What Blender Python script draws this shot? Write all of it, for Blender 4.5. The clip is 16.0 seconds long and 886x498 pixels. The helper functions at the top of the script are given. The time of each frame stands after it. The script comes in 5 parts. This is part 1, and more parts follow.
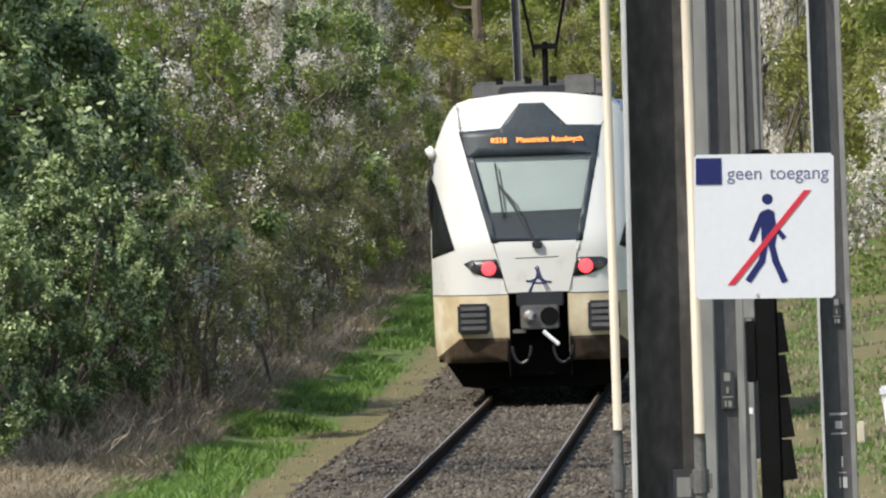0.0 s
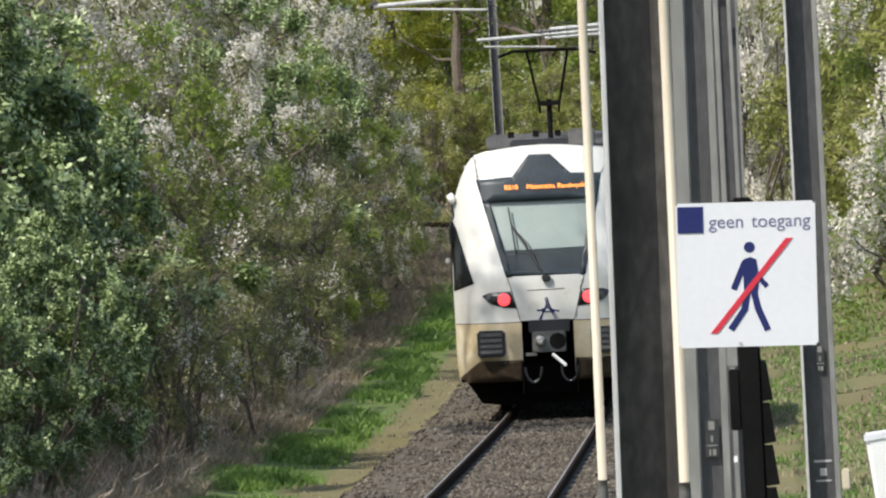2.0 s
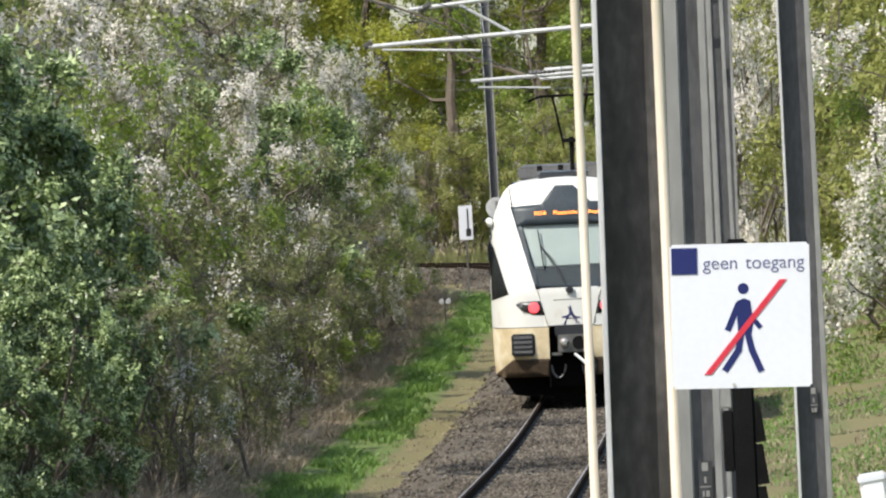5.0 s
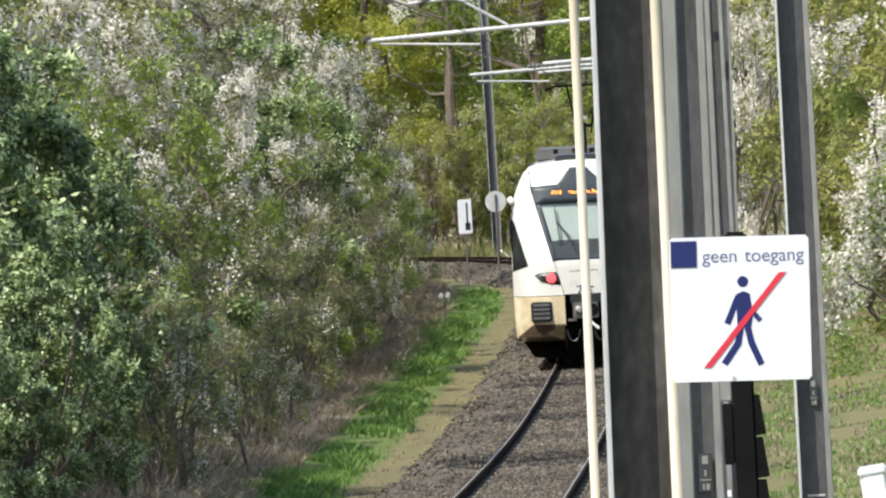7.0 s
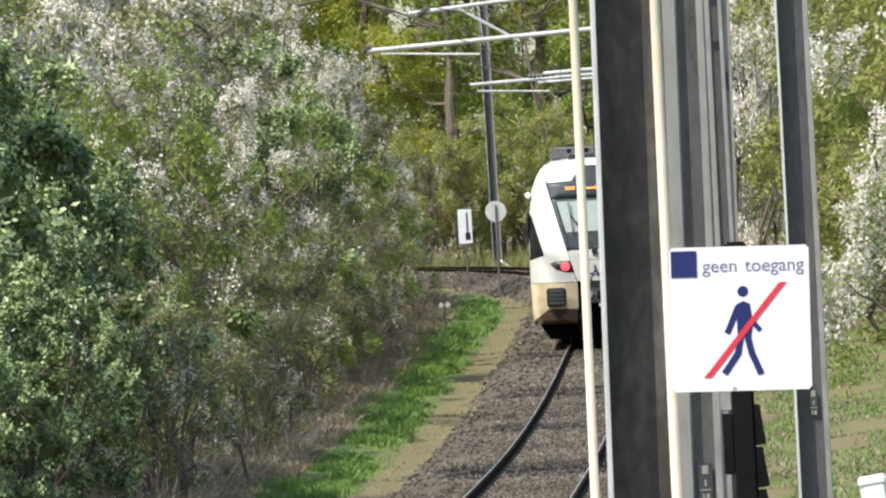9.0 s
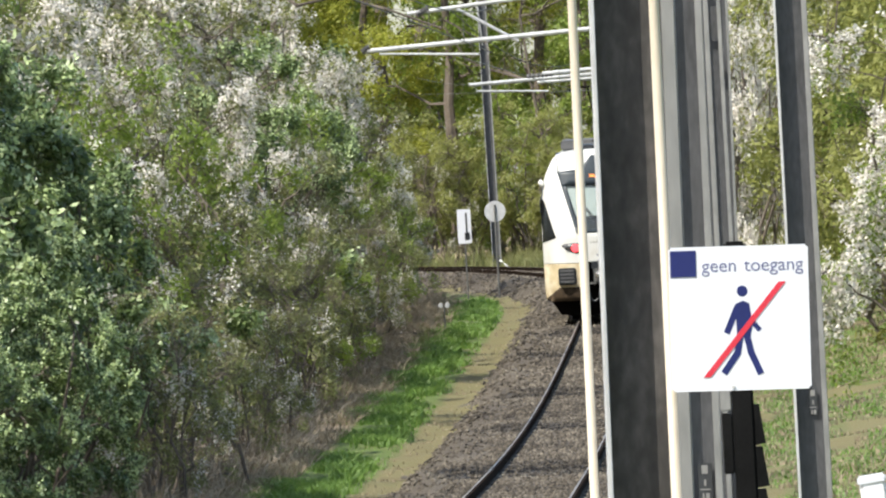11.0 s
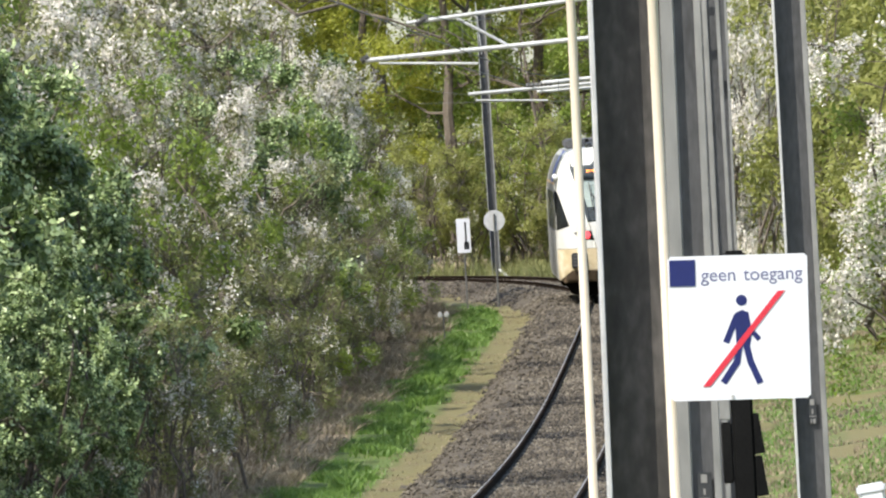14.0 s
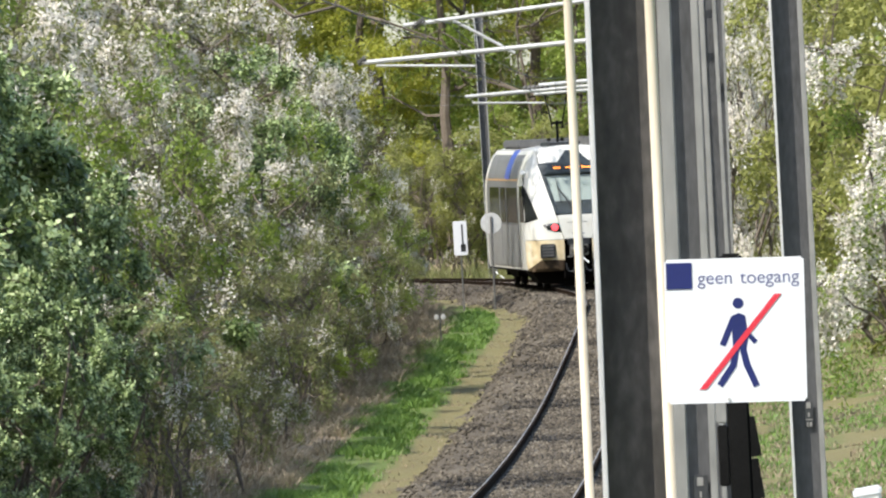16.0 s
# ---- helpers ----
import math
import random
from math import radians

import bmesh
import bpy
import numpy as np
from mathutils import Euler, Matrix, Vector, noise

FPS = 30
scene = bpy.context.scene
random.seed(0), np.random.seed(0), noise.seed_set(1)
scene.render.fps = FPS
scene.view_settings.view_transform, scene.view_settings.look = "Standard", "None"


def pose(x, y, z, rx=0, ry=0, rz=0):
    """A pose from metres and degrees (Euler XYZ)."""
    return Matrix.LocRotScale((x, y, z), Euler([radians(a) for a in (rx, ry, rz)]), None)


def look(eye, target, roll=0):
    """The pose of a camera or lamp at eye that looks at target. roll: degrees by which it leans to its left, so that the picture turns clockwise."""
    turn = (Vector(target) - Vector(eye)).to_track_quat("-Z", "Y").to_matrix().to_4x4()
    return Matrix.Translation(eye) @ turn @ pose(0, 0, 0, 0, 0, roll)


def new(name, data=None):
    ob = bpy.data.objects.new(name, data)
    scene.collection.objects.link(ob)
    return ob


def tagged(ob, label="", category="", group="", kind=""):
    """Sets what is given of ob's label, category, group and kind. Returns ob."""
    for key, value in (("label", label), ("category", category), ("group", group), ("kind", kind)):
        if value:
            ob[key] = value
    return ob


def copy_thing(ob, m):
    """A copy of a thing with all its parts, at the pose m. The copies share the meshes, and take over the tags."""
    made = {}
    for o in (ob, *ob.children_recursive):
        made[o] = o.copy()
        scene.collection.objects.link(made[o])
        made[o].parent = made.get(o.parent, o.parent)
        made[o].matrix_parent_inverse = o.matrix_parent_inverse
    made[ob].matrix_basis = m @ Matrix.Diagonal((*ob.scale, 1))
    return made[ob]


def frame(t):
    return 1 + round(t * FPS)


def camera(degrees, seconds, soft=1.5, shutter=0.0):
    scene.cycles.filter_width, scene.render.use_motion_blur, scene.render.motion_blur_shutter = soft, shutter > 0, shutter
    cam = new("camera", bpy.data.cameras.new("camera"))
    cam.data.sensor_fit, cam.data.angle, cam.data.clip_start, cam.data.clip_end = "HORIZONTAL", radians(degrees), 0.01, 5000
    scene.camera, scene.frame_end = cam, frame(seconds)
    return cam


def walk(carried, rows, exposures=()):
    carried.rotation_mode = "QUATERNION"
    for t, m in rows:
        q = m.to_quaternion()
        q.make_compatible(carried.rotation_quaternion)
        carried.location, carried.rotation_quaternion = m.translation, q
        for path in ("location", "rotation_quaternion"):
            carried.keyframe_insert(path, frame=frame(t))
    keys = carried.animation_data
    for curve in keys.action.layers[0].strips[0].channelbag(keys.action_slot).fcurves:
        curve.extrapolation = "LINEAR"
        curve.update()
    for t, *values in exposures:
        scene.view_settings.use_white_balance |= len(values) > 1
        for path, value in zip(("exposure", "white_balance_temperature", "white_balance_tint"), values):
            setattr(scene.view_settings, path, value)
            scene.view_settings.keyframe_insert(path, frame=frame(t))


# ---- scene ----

# ---- camera: a long lens held on one spot, turning a little ----
EYE = (0.0, 0.0, 3.8)
cam = camera(5.0, 16.0, soft=2.2)
walk(cam, [
    (0.0, look(EYE, (-0.5778, 200, 1.3591), -1.815)),
    (0.5, look(EYE, (-0.4201, 200, 1.4727), -2.069)),
    (1.0, look(EYE, (-0.3118, 200, 1.8014), -2.539)),
    (1.5, look(EYE, (-0.2295, 200, 2.1547), -2.433)),
    (2.0, look(EYE, (-0.1903, 200, 2.3712), -2.531)),
    (2.5, look(EYE, (-0.1017, 200, 2.6925), -2.364)),
    (3.0, look(EYE, (-0.0097, 200, 2.9025), -2.388)),
    (3.5, look(EYE, (0.1013, 200, 3.1945), -2.413)),
    (4.0, look(EYE, (0.2299, 200, 3.2397), -2.431)),
    (4.5, look(EYE, (0.4362, 200, 3.1095), -2.317)),
    (4.7, look(EYE, (0.1264, 200, 3.1666), -2.317)),
    (7.0, look(EYE, (-0.03, 200, 3.046), -2.577)),
    (7.5, look(EYE, (-0.0862, 200, 3.0816), -2.548)),
    (8.0, look(EYE, (-0.0275, 200, 3.2113), -2.58)),
    (8.5, look(EYE, (-0.0254, 200, 3.2404), -2.558)),
    (11.0, look(EYE, (-0.0089, 200, 3.2406), -2.658)),
    (11.5, look(EYE, (0.07, 200, 3.5797), -2.592)),
    (12.0, look(EYE, (-0.0038, 200, 3.308), -2.586)),
    (12.5, look(EYE, (0.0, 200, 3.5104), -2.7)),
    (13.0, look(EYE, (-0.0291, 200, 3.3568), -2.577)),
    (13.5, look(EYE, (-0.0149, 200, 3.3788), -2.595)),
    (14.0, look(EYE, (0.0132, 200, 3.4227), -2.675)),
    (14.5, look(EYE, (0.0179, 200, 3.5062), -2.567)),
    (15.0, look(EYE, (0.0905, 200, 3.4469), -2.526)),
    (15.5, look(EYE, (0.0749, 200, 3.4428), -2.644)),
    (16.0, look(EYE, (0.0804, 200, 3.4671), -2.566)),
], exposures=[(0, 0.3, 6600, 9), (3.5, 0.48, 6600, 9), (7, 0.65, 6600, 8), (11, 0.74, 6600, 8), (16, 0.78, 6600, 8)])

# ---- world and sun ----
SUN_AZ, SUN_EL = 229.0, 50.0          # degrees clockwise from +y, and above the horizon
sun_dir = Vector((math.sin(radians(SUN_AZ)) * math.cos(radians(SUN_EL)), math.cos(radians(SUN_AZ)) * math.cos(radians(SUN_EL)), math.sin(radians(SUN_EL))))
world = bpy.data.worlds.new("world")
scene.world = world
world.use_nodes = True
sky = world.node_tree.nodes.new("ShaderNodeTexSky")
sky.sky_type, sky.sun_disc = "NISHITA", False
sky.sun_elevation, sky.sun_rotation = radians(SUN_EL), radians(SUN_AZ)
sky.dust_density = 1.5
world.node_tree.nodes["Background"].inputs[1].default_value = 0.15
world.node_tree.links.new(sky.outputs[0], world.node_tree.nodes["Background"].inputs[0])
sun_data = bpy.data.lights.new("sun", "SUN")
sun_data.energy, sun_data.angle, sun_data.color = 4.3, radians(0.6), (1.0, 0.95, 0.87)
sun = new("sun", sun_data)
sun.matrix_world = look((0, 0, 60), Vector((0, 0, 60)) - sun_dir)
scene.view_settings.exposure = 0.0

# ---- materials ----
def hexcol(c):
    return (*c, 1.0)


def mat_base(name):
    m = bpy.data.materials.new(name)
    m.use_nodes = True
    nt = m.node_tree
    return m, nt, nt.nodes["Principled BSDF"]


def ramp(nt, stops):
    r = nt.nodes.new("ShaderNodeValToRGB")
    el = r.color_ramp.elements
    while len(el) < len(stops):
        el.new(0.5)
    for e, (p, c) in zip(el, stops):
        e.position, e.color = p, hexcol(c)
    return r


def surface(name, stops, rough=0.7, metal=0.0, scale=4.0, fine=60.0, bump=0.3, stretch=(1, 1, 1), coat=0.0, dist=0.01, spec=0.5):
    """Colour from a coarse and a fine noise over the given stops, fine relief by the second noise."""
    m, nt, b = mat_base(name)
    tc = nt.nodes.new("ShaderNodeTexCoord")
    mp = nt.nodes.new("ShaderNodeMapping")
    mp.inputs["Scale"].default_value = stretch
    nt.links.new(tc.outputs["Object"], mp.inputs[0])
    n1, n2 = nt.nodes.new("ShaderNodeTexNoise"), nt.nodes.new("ShaderNodeTexNoise")
    n1.inputs["Scale"].default_value, n1.inputs["Detail"].default_value = scale, 6
    n2.inputs["Scale"].default_value, n2.inputs["Detail"].default_value = fine, 4
    nt.links.new(mp.outputs[0], n1.inputs["Vector"])
    nt.links.new(mp.outputs[0], n2.inputs["Vector"])
    mix = nt.nodes.new("ShaderNodeMath")
    mix.operation = "MULTIPLY_ADD"
    mix.inputs[1].default_value = 0.45
    half = nt.nodes.new("ShaderNodeMath")
    half.operation = "MULTIPLY"
    half.inputs[1].default_value = 0.55
    nt.links.new(n1.outputs[0], half.inputs[0])
    nt.links.new(n2.outputs[0], mix.inputs[0])
    nt.links.new(half.outputs[0], mix.inputs[2])
    r = ramp(nt, stops)
    nt.links.new(mix.outputs[0], r.inputs[0])
    nt.links.new(r.outputs[0], b.inputs["Base Color"])
    b.inputs["Roughness"].default_value, b.inputs["Metallic"].default_value = rough, metal
    b.inputs["Coat Weight"].default_value, b.inputs["Specular IOR Level"].default_value = coat, spec
    if bump:
        bp = nt.nodes.new("ShaderNodeBump")
        bp.inputs["Strength"].default_value, bp.inputs["Distance"].default_value = bump, dist
        nt.links.new(n2.outputs[0], bp.inputs["Height"])
        nt.links.new(bp.outputs[0], b.inputs["Normal"])
    return m


def foliage(name, stops, translucent=0.3, rough=0.5, patch=0.6, pscale=2.0, stretch=(1, 1, 1)):
    """Leaves: each island takes its own shade; patches of a metre or so shift it."""
    m, nt, b = mat_base(name)
    g = nt.nodes.new("ShaderNodeNewGeometry")
    n = nt.nodes.new("ShaderNodeTexNoise")
    n.inputs["Scale"].default_value, n.inputs["Detail"].default_value = pscale, 3
    mp = nt.nodes.new("ShaderNodeMapping")
    mp.inputs["Scale"].default_value = stretch
    tc = nt.nodes.new("ShaderNodeTexCoord")
    nt.links.new(tc.outputs["Object"], mp.inputs[0])
    nt.links.new(mp.outputs[0], n.inputs["Vector"])
    a = nt.nodes.new("ShaderNodeMath")
    a.operation = "MULTIPLY_ADD"
    a.inputs[1].default_value = 1 - patch
    h = nt.nodes.new("ShaderNodeMath")
    h.operation = "MULTIPLY"
    h.inputs[1].default_value = patch
    nt.links.new(n.outputs[0], h.inputs[0])
    nt.links.new(g.outputs["Random Per Island"], a.inputs[0])
    nt.links.new(h.outputs[0], a.inputs[2])
    r = ramp(nt, stops)
    nt.links.new(a.outputs[0], r.inputs[0])
    nt.links.new(r.outputs[0], b.inputs["Base Color"])
    b.inputs["Roughness"].default_value = rough
    tr = nt.nodes.new("ShaderNodeBsdfTranslucent")
    nt.links.new(r.outputs[0], tr.inputs[0])
    mx = nt.nodes.new("ShaderNodeMixShader")
    mx.inputs[0].default_value = translucent
    nt.links.new(b.outputs[0], mx.inputs[1])
    nt.links.new(tr.outputs[0], mx.inputs[2])
    nt.links.new(mx.outputs[0], nt.nodes["Material Output"].inputs[0])
    return m


def glow(name, col, strength):
    m, nt, b = mat_base(name)
    b.inputs["Base Color"].default_value = hexcol(col)
    b.inputs["Emission Color"].default_value, b.inputs["Emission Strength"].default_value = hexcol(col), strength
    return m


# noise stretched across the line puts shadow bands into the ballast colour
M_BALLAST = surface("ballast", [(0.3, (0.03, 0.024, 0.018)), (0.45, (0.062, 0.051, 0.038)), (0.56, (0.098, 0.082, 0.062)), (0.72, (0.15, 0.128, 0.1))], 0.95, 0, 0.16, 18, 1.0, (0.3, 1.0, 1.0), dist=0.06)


def ground_cover():
    """Moss, turf and leaf litter by the ground's own cover value, broken up by noise."""
    m, nt, b = mat_base("moss_turf_and_litter")
    tc, at = nt.nodes.new("ShaderNodeTexCoord"), nt.nodes.new("ShaderNodeAttribute")
    at.attribute_name = "cover"
    n1, n2 = nt.nodes.new("ShaderNodeTexNoise"), nt.nodes.new("ShaderNodeTexNoise")
    n1.inputs["Scale"].default_value, n1.inputs["Detail"].default_value = 0.9, 6
    n2.inputs["Scale"].default_value, n2.inputs["Detail"].default_value = 22, 4
    for n in (n1, n2):
        nt.links.new(tc.outputs["Object"], n.inputs["Vector"])
    a = nt.nodes.new("ShaderNodeMath")
    a.operation = "MULTIPLY_ADD"
    a.inputs[1].default_value = 0.55
    nt.links.new(n1.outputs[0], a.inputs[0])
    nt.links.new(at.outputs["Fac"], a.inputs[2])
    c = nt.nodes.new("ShaderNodeMath")
    c.operation = "MULTIPLY_ADD"
    c.inputs[1].default_value = 0.22
    nt.links.new(n2.outputs[0], c.inputs[0])
    nt.links.new(a.outputs[0], c.inputs[2])
    d = nt.nodes.new("ShaderNodeMath")
    d.operation = "MULTIPLY"
    d.inputs[1].default_value = 0.4
    nt.links.new(c.outputs[0], d.inputs[0])
    r = ramp(nt, [(0.05, (0.075, 0.058, 0.03)), (0.14, (0.12, 0.1, 0.044)), (0.2, (0.15, 0.13, 0.055)), (0.27, (0.115, 0.118, 0.042)), (0.42, (0.085, 0.13, 0.025)), (0.55, (0.12, 0.14, 0.04)), (0.68, (0.2, 0.155, 0.1)), (0.9, (0.3, 0.235, 0.16))])
    nt.links.new(d.outputs[0], r.inputs[0])
    nt.links.new(r.outputs[0], b.inputs["Base Color"])
    b.inputs["Roughness"].default_value = 0.95
    bp = nt.nodes.new("ShaderNodeBump")
    bp.inputs["Strength"].default_value, bp.inputs["Distance"].default_value = 0.6, 0.04
    nt.links.new(n2.outputs[0], bp.inputs["Height"])
    nt.links.new(bp.outputs[0], b.inputs["Normal"])
    return m


M_COVER = ground_cover()
M_SLEEPER = surface("concrete_sleeper", [(0.3, (0.2, 0.175, 0.135)), (0.7, (0.38, 0.335, 0.265))], 0.9, 0, 3, 60, 0.3)
M_RAIL = surface("rusty_rail_side", [(0.3, (0.012, 0.009, 0.007)), (0.7, (0.034, 0.023, 0.017))], 0.95, 0.0, 2, 40, 0.3, spec=0.02)
M_RAILTOP = surface("worn_rail_head", [(0.3, (0.36, 0.31, 0.26)), (0.7, (0.52, 0.46, 0.4))], 0.42, 0.8, 2, 60, 0.05)
M_STEEL = surface("galvanised_steel", [(0.3, (0.36, 0.36, 0.36)), (0.7, (0.6, 0.6, 0.59))], 0.6, 0.25, 3, 30, 0.1, (1, 1, 0.25))
# both web colours are darkened to carry the shade of the flange
M_WEB = surface("weathered_shaded_web", [(0.3, (0.022, 0.02, 0.0185)), (0.5, (0.05, 0.046, 0.042)), (0.7, (0.11, 0.1, 0.092))], 0.6, 0.0, 5, 26, 0.2, (1, 1, 0.45), spec=0.35)
M_WEB2 = surface("shaded_grey_web", [(0.3, (0.026, 0.027, 0.029)), (0.7, (0.085, 0.087, 0.092))], 0.6, 0.0, 4, 30, 0.15, (1, 1, 0.3))
M_TUBE = surface("cream_painted_tube", [(0.3, (0.42, 0.36, 0.275)), (0.7, (0.55, 0.49, 0.385))], 0.5, 0, 2, 60, 0.1, (1, 1, 0.2))
M_SLEEVE = surface("dull_grey_sleeve", [(0.3, (0.075, 0.073, 0.07)), (0.7, (0.17, 0.166, 0.158))], 0.7, 0.3, 8, 60, 0.2)
M_SIGN = surface("white_sign_enamel", [(0.3, (0.61, 0.62, 0.66)), (0.7, (0.67, 0.68, 0.72))], 0.35, 0, 3, 40, 0.02)
M_BLUE = surface("blue_sign_film", [(0.3, (0.004, 0.009, 0.085)), (0.7, (0.008, 0.014, 0.11))], 0.4, 0, 6, 40, 0)
M_RED = surface("red_sign_film", [(0.3, (0.5, 0.02, 0.04)), (0.7, (0.58, 0.03, 0.055))], 0.4, 0, 6, 40, 0)
M_INK = surface("slate_blue_lettering", [(0.3, (0.1, 0.105, 0.2)), (0.7, (0.14, 0.145, 0.25))], 0.5, 0, 6, 40, 0)
M_BLACK = surface("matt_black_paint", [(0.3, (0.004, 0.004, 0.004)), (0.7, (0.012, 0.012, 0.012))], 0.8, 0, 3, 40, 0.1, spec=0.05)
M_PLATE = surface("dark_number_plate", [(0.3, (0.02, 0.022, 0.025)), (0.7, (0.04, 0.042, 0.045))], 0.5, 0, 6, 40, 0)
M_WHITE = surface("white_paint", [(0.3, (0.66, 0.66, 0.66)), (0.7, (0.82, 0.82, 0.82))], 0.5, 0, 5, 60, 0.05)
M_BEIGE = surface("beige_plastic", [(0.3, (0.45, 0.4, 0.3)), (0.7, (0.6, 0.54, 0.42))], 0.6, 0, 5, 60, 0.05)
M_BARK = surface("grey_brown_bark", [(0.3, (0.055, 0.042, 0.032)), (0.7, (0.17, 0.14, 0.11))], 0.9, 0, 3, 30, 0.4, (1, 1, 0.3))
M_TWIG = surface("dry_stems", [(0.3, (0.1, 0.078, 0.052)), (0.7, (0.28, 0.22, 0.155))], 0.9, 0, 1.5, 20, 0)
# the palest stop puts highlights of glossy lit leaves into the colour
M_LEAF_A = foliage("fresh_green_leaves", [(0.1, (0.04, 0.07, 0.018)), (0.5, (0.095, 0.145, 0.042)), (0.76, (0.185, 0.25, 0.095)), (1.0, (0.55, 0.6, 0.38))], 0.35, 0.35)
M_LEAF_C = foliage("olive_leaves", [(0.15, (0.08, 0.094, 0.03)), (0.5, (0.205, 0.225, 0.075)), (0.8, (0.32, 0.325, 0.14)), (1.0, (0.55, 0.53, 0.35))], 0.4, 0.55)
M_LEAF_D = foliage("yellow_green_leaves", [(0.1, (0.16, 0.18, 0.022)), (0.5, (0.3, 0.325, 0.04)), (0.9, (0.46, 0.46, 0.085))], 0.5, 0.5)
M_LEAF_E = foliage("spring_green_leaves", [(0.1, (0.1, 0.155, 0.02)), (0.5, (0.21, 0.29, 0.045)), (0.9, (0.36, 0.42, 0.1))], 0.5, 0.5)
M_BLOSSOM = foliage("white_blossom", [(0.0, (0.56, 0.51, 0.45)), (0.5, (0.74, 0.7, 0.63)), (1.0, (0.87, 0.84, 0.78))], 0.4, 0.7, 0.1)
M_GRASS = foliage("lush_grass", [(0.1, (0.065, 0.125, 0.024)), (0.5, (0.135, 0.24, 0.042)), (0.9, (0.25, 0.36, 0.09))], 0.35, 0.5)
M_DRY = foliage("dry_grass", [(0.15, (0.13, 0.105, 0.065)), (0.5, (0.27, 0.22, 0.145)), (1.0, (0.52, 0.44, 0.32))], 0.2, 0.8)
M_DRYGREEN = foliage("olive_grass", [(0.1, (0.1, 0.12, 0.03)), (0.5, (0.2, 0.21, 0.07)), (1.0, (0.36, 0.33, 0.16))], 0.3, 0.7)


# ---- small builders ----
def mesh_of(bm, name, mat, smooth=False):
    me = bpy.data.meshes.new(name)
    bm.normal_update()
    bm.to_mesh(me)
    bm.free()
    for m in (mat if isinstance(mat, (list, tuple)) else [mat]):
        me.materials.append(m)
    if smooth:
        for p in me.polygons:
            p.use_smooth = True
    return me


def part(name, bm, mat, parent=None, label="", smooth=False):
    ob = new(name, mesh_of(bm, name, mat, smooth))
    if parent is not None:
        ob.parent = parent
    if label:
        tagged(ob, label)
    return ob


def thing(name, label, category, m=None, group="", kind=""):
    ob = new(name)
    ob.empty_display_size = 0.2
    if m is not None:
        ob.matrix_basis = m
    return tagged(ob, label, category, group, kind)


def box(bm, x0, x1, y0, y1, z0, z1, bevel=0.0):
    r = bmesh.ops.create_cube(bm, size=1)
    for v in r["verts"]:
        v.co = Vector(((x0 + x1) / 2 + v.co.x * (x1 - x0), (y0 + y1) / 2 + v.co.y * (y1 - y0), (z0 + z1) / 2 + v.co.z * (z1 - z0)))
    if bevel:
        es = list({e for v in r["verts"] for e in v.link_edges})
        bmesh.ops.bevel(bm, geom=es, offset=bevel, segments=2, affect="EDGES")
    return bm


def boxes(*args, bevel=0.0):
    bm = bmesh.new()
    for a in args:
        box(bm, *a, bevel=bevel)
    return bm


def tube(bm, pts, radii, sides=8, caps=True):
    """A round bar along the points, with a radius at each."""
    pts = [Vector(p) for p in pts]
    if not isinstance(radii, (list, tuple)):
        radii = [radii] * len(pts)
    rings = []
    for i, p in enumerate(pts):
        d = (pts[min(i + 1, len(pts) - 1)] - pts[max(i - 1, 0)]).normalized()
        a = d.cross(Vector((0, 0, 1)) if abs(d.z) < 0.9 else Vector((1, 0, 0))).normalized()
        b = d.cross(a)
        rings.append([bm.verts.new(p + (a * math.cos(k * math.tau / sides) + b * math.sin(k * math.tau / sides)) * radii[i]) for k in range(sides)])
    for r0, r1 in zip(rings, rings[1:]):
        for k in range(sides):
            bm.faces.new((r0[k], r0[(k + 1) % sides], r1[(k + 1) % sides], r1[k]))
    if caps:
        bm.faces.new(rings[0])
        bm.faces.new(rings[-1][::-1])
    return bm


def prism(bm, poly, y0, y1):
    """A polygon in x and z, between two depths y."""
    a = [bm.verts.new((x, y0, z)) for x, z in poly]
    b = [bm.verts.new((x, y1, z)) for x, z in poly]
    bm.faces.new(a)
    bm.faces.new(b[::-1])
    for i in range(len(poly)):
        j = (i + 1) % len(poly)
        bm.faces.new((a[j], a[i], b[i], b[j]))
    bmesh.ops.recalc_face_normals(bm, faces=bm.faces[:])
    return bm


def writing(name, text, size, depth, mat, parent, m, label=""):
    cu = bpy.data.curves.new(name, "FONT")
    cu.body, cu.size, cu.extrude, cu.align_x, cu.align_y = text, size, depth, "CENTER", "CENTER"
    tmp = bpy.data.objects.new(name, cu)
    scene.collection.objects.link(tmp)
    me = bpy.data.meshes.new_from_object(tmp.evaluated_get(bpy.context.evaluated_depsgraph_get()))
    bpy.data.objects.remove(tmp)
    me.materials.clear()
    me.materials.append(mat)
    ob = new(name, me)
    ob.parent, ob.matrix_basis = parent, m
    if label:
        tagged(ob, label)
    return ob


# ---- the line of the track ----
def track_x(d):
    if d < 278:
        k = d - 100
        return -0.337 + 0.0322 * k - 2.1e-5 * k * k
    k = d - 278
    return 4.73 + 0.0247 * k - k * k / 461


def track_z(d):
    k, e = max(0.0, d - 150), max(0.0, d - 290)
    z = 0.0167 / 120 * k * k if k < 60 else 0.501 + 0.0167 * (k - 60)
    return z - (0.012 / 80 * e * e if e < 40 else 0.24 + 0.012 * (e - 40))


def heading(d):
    """Degrees about z by which the line's direction is turned from +y."""
    return math.degrees(-math.atan2(track_x(d + 0.5) - track_x(d - 0.5), 1.0))


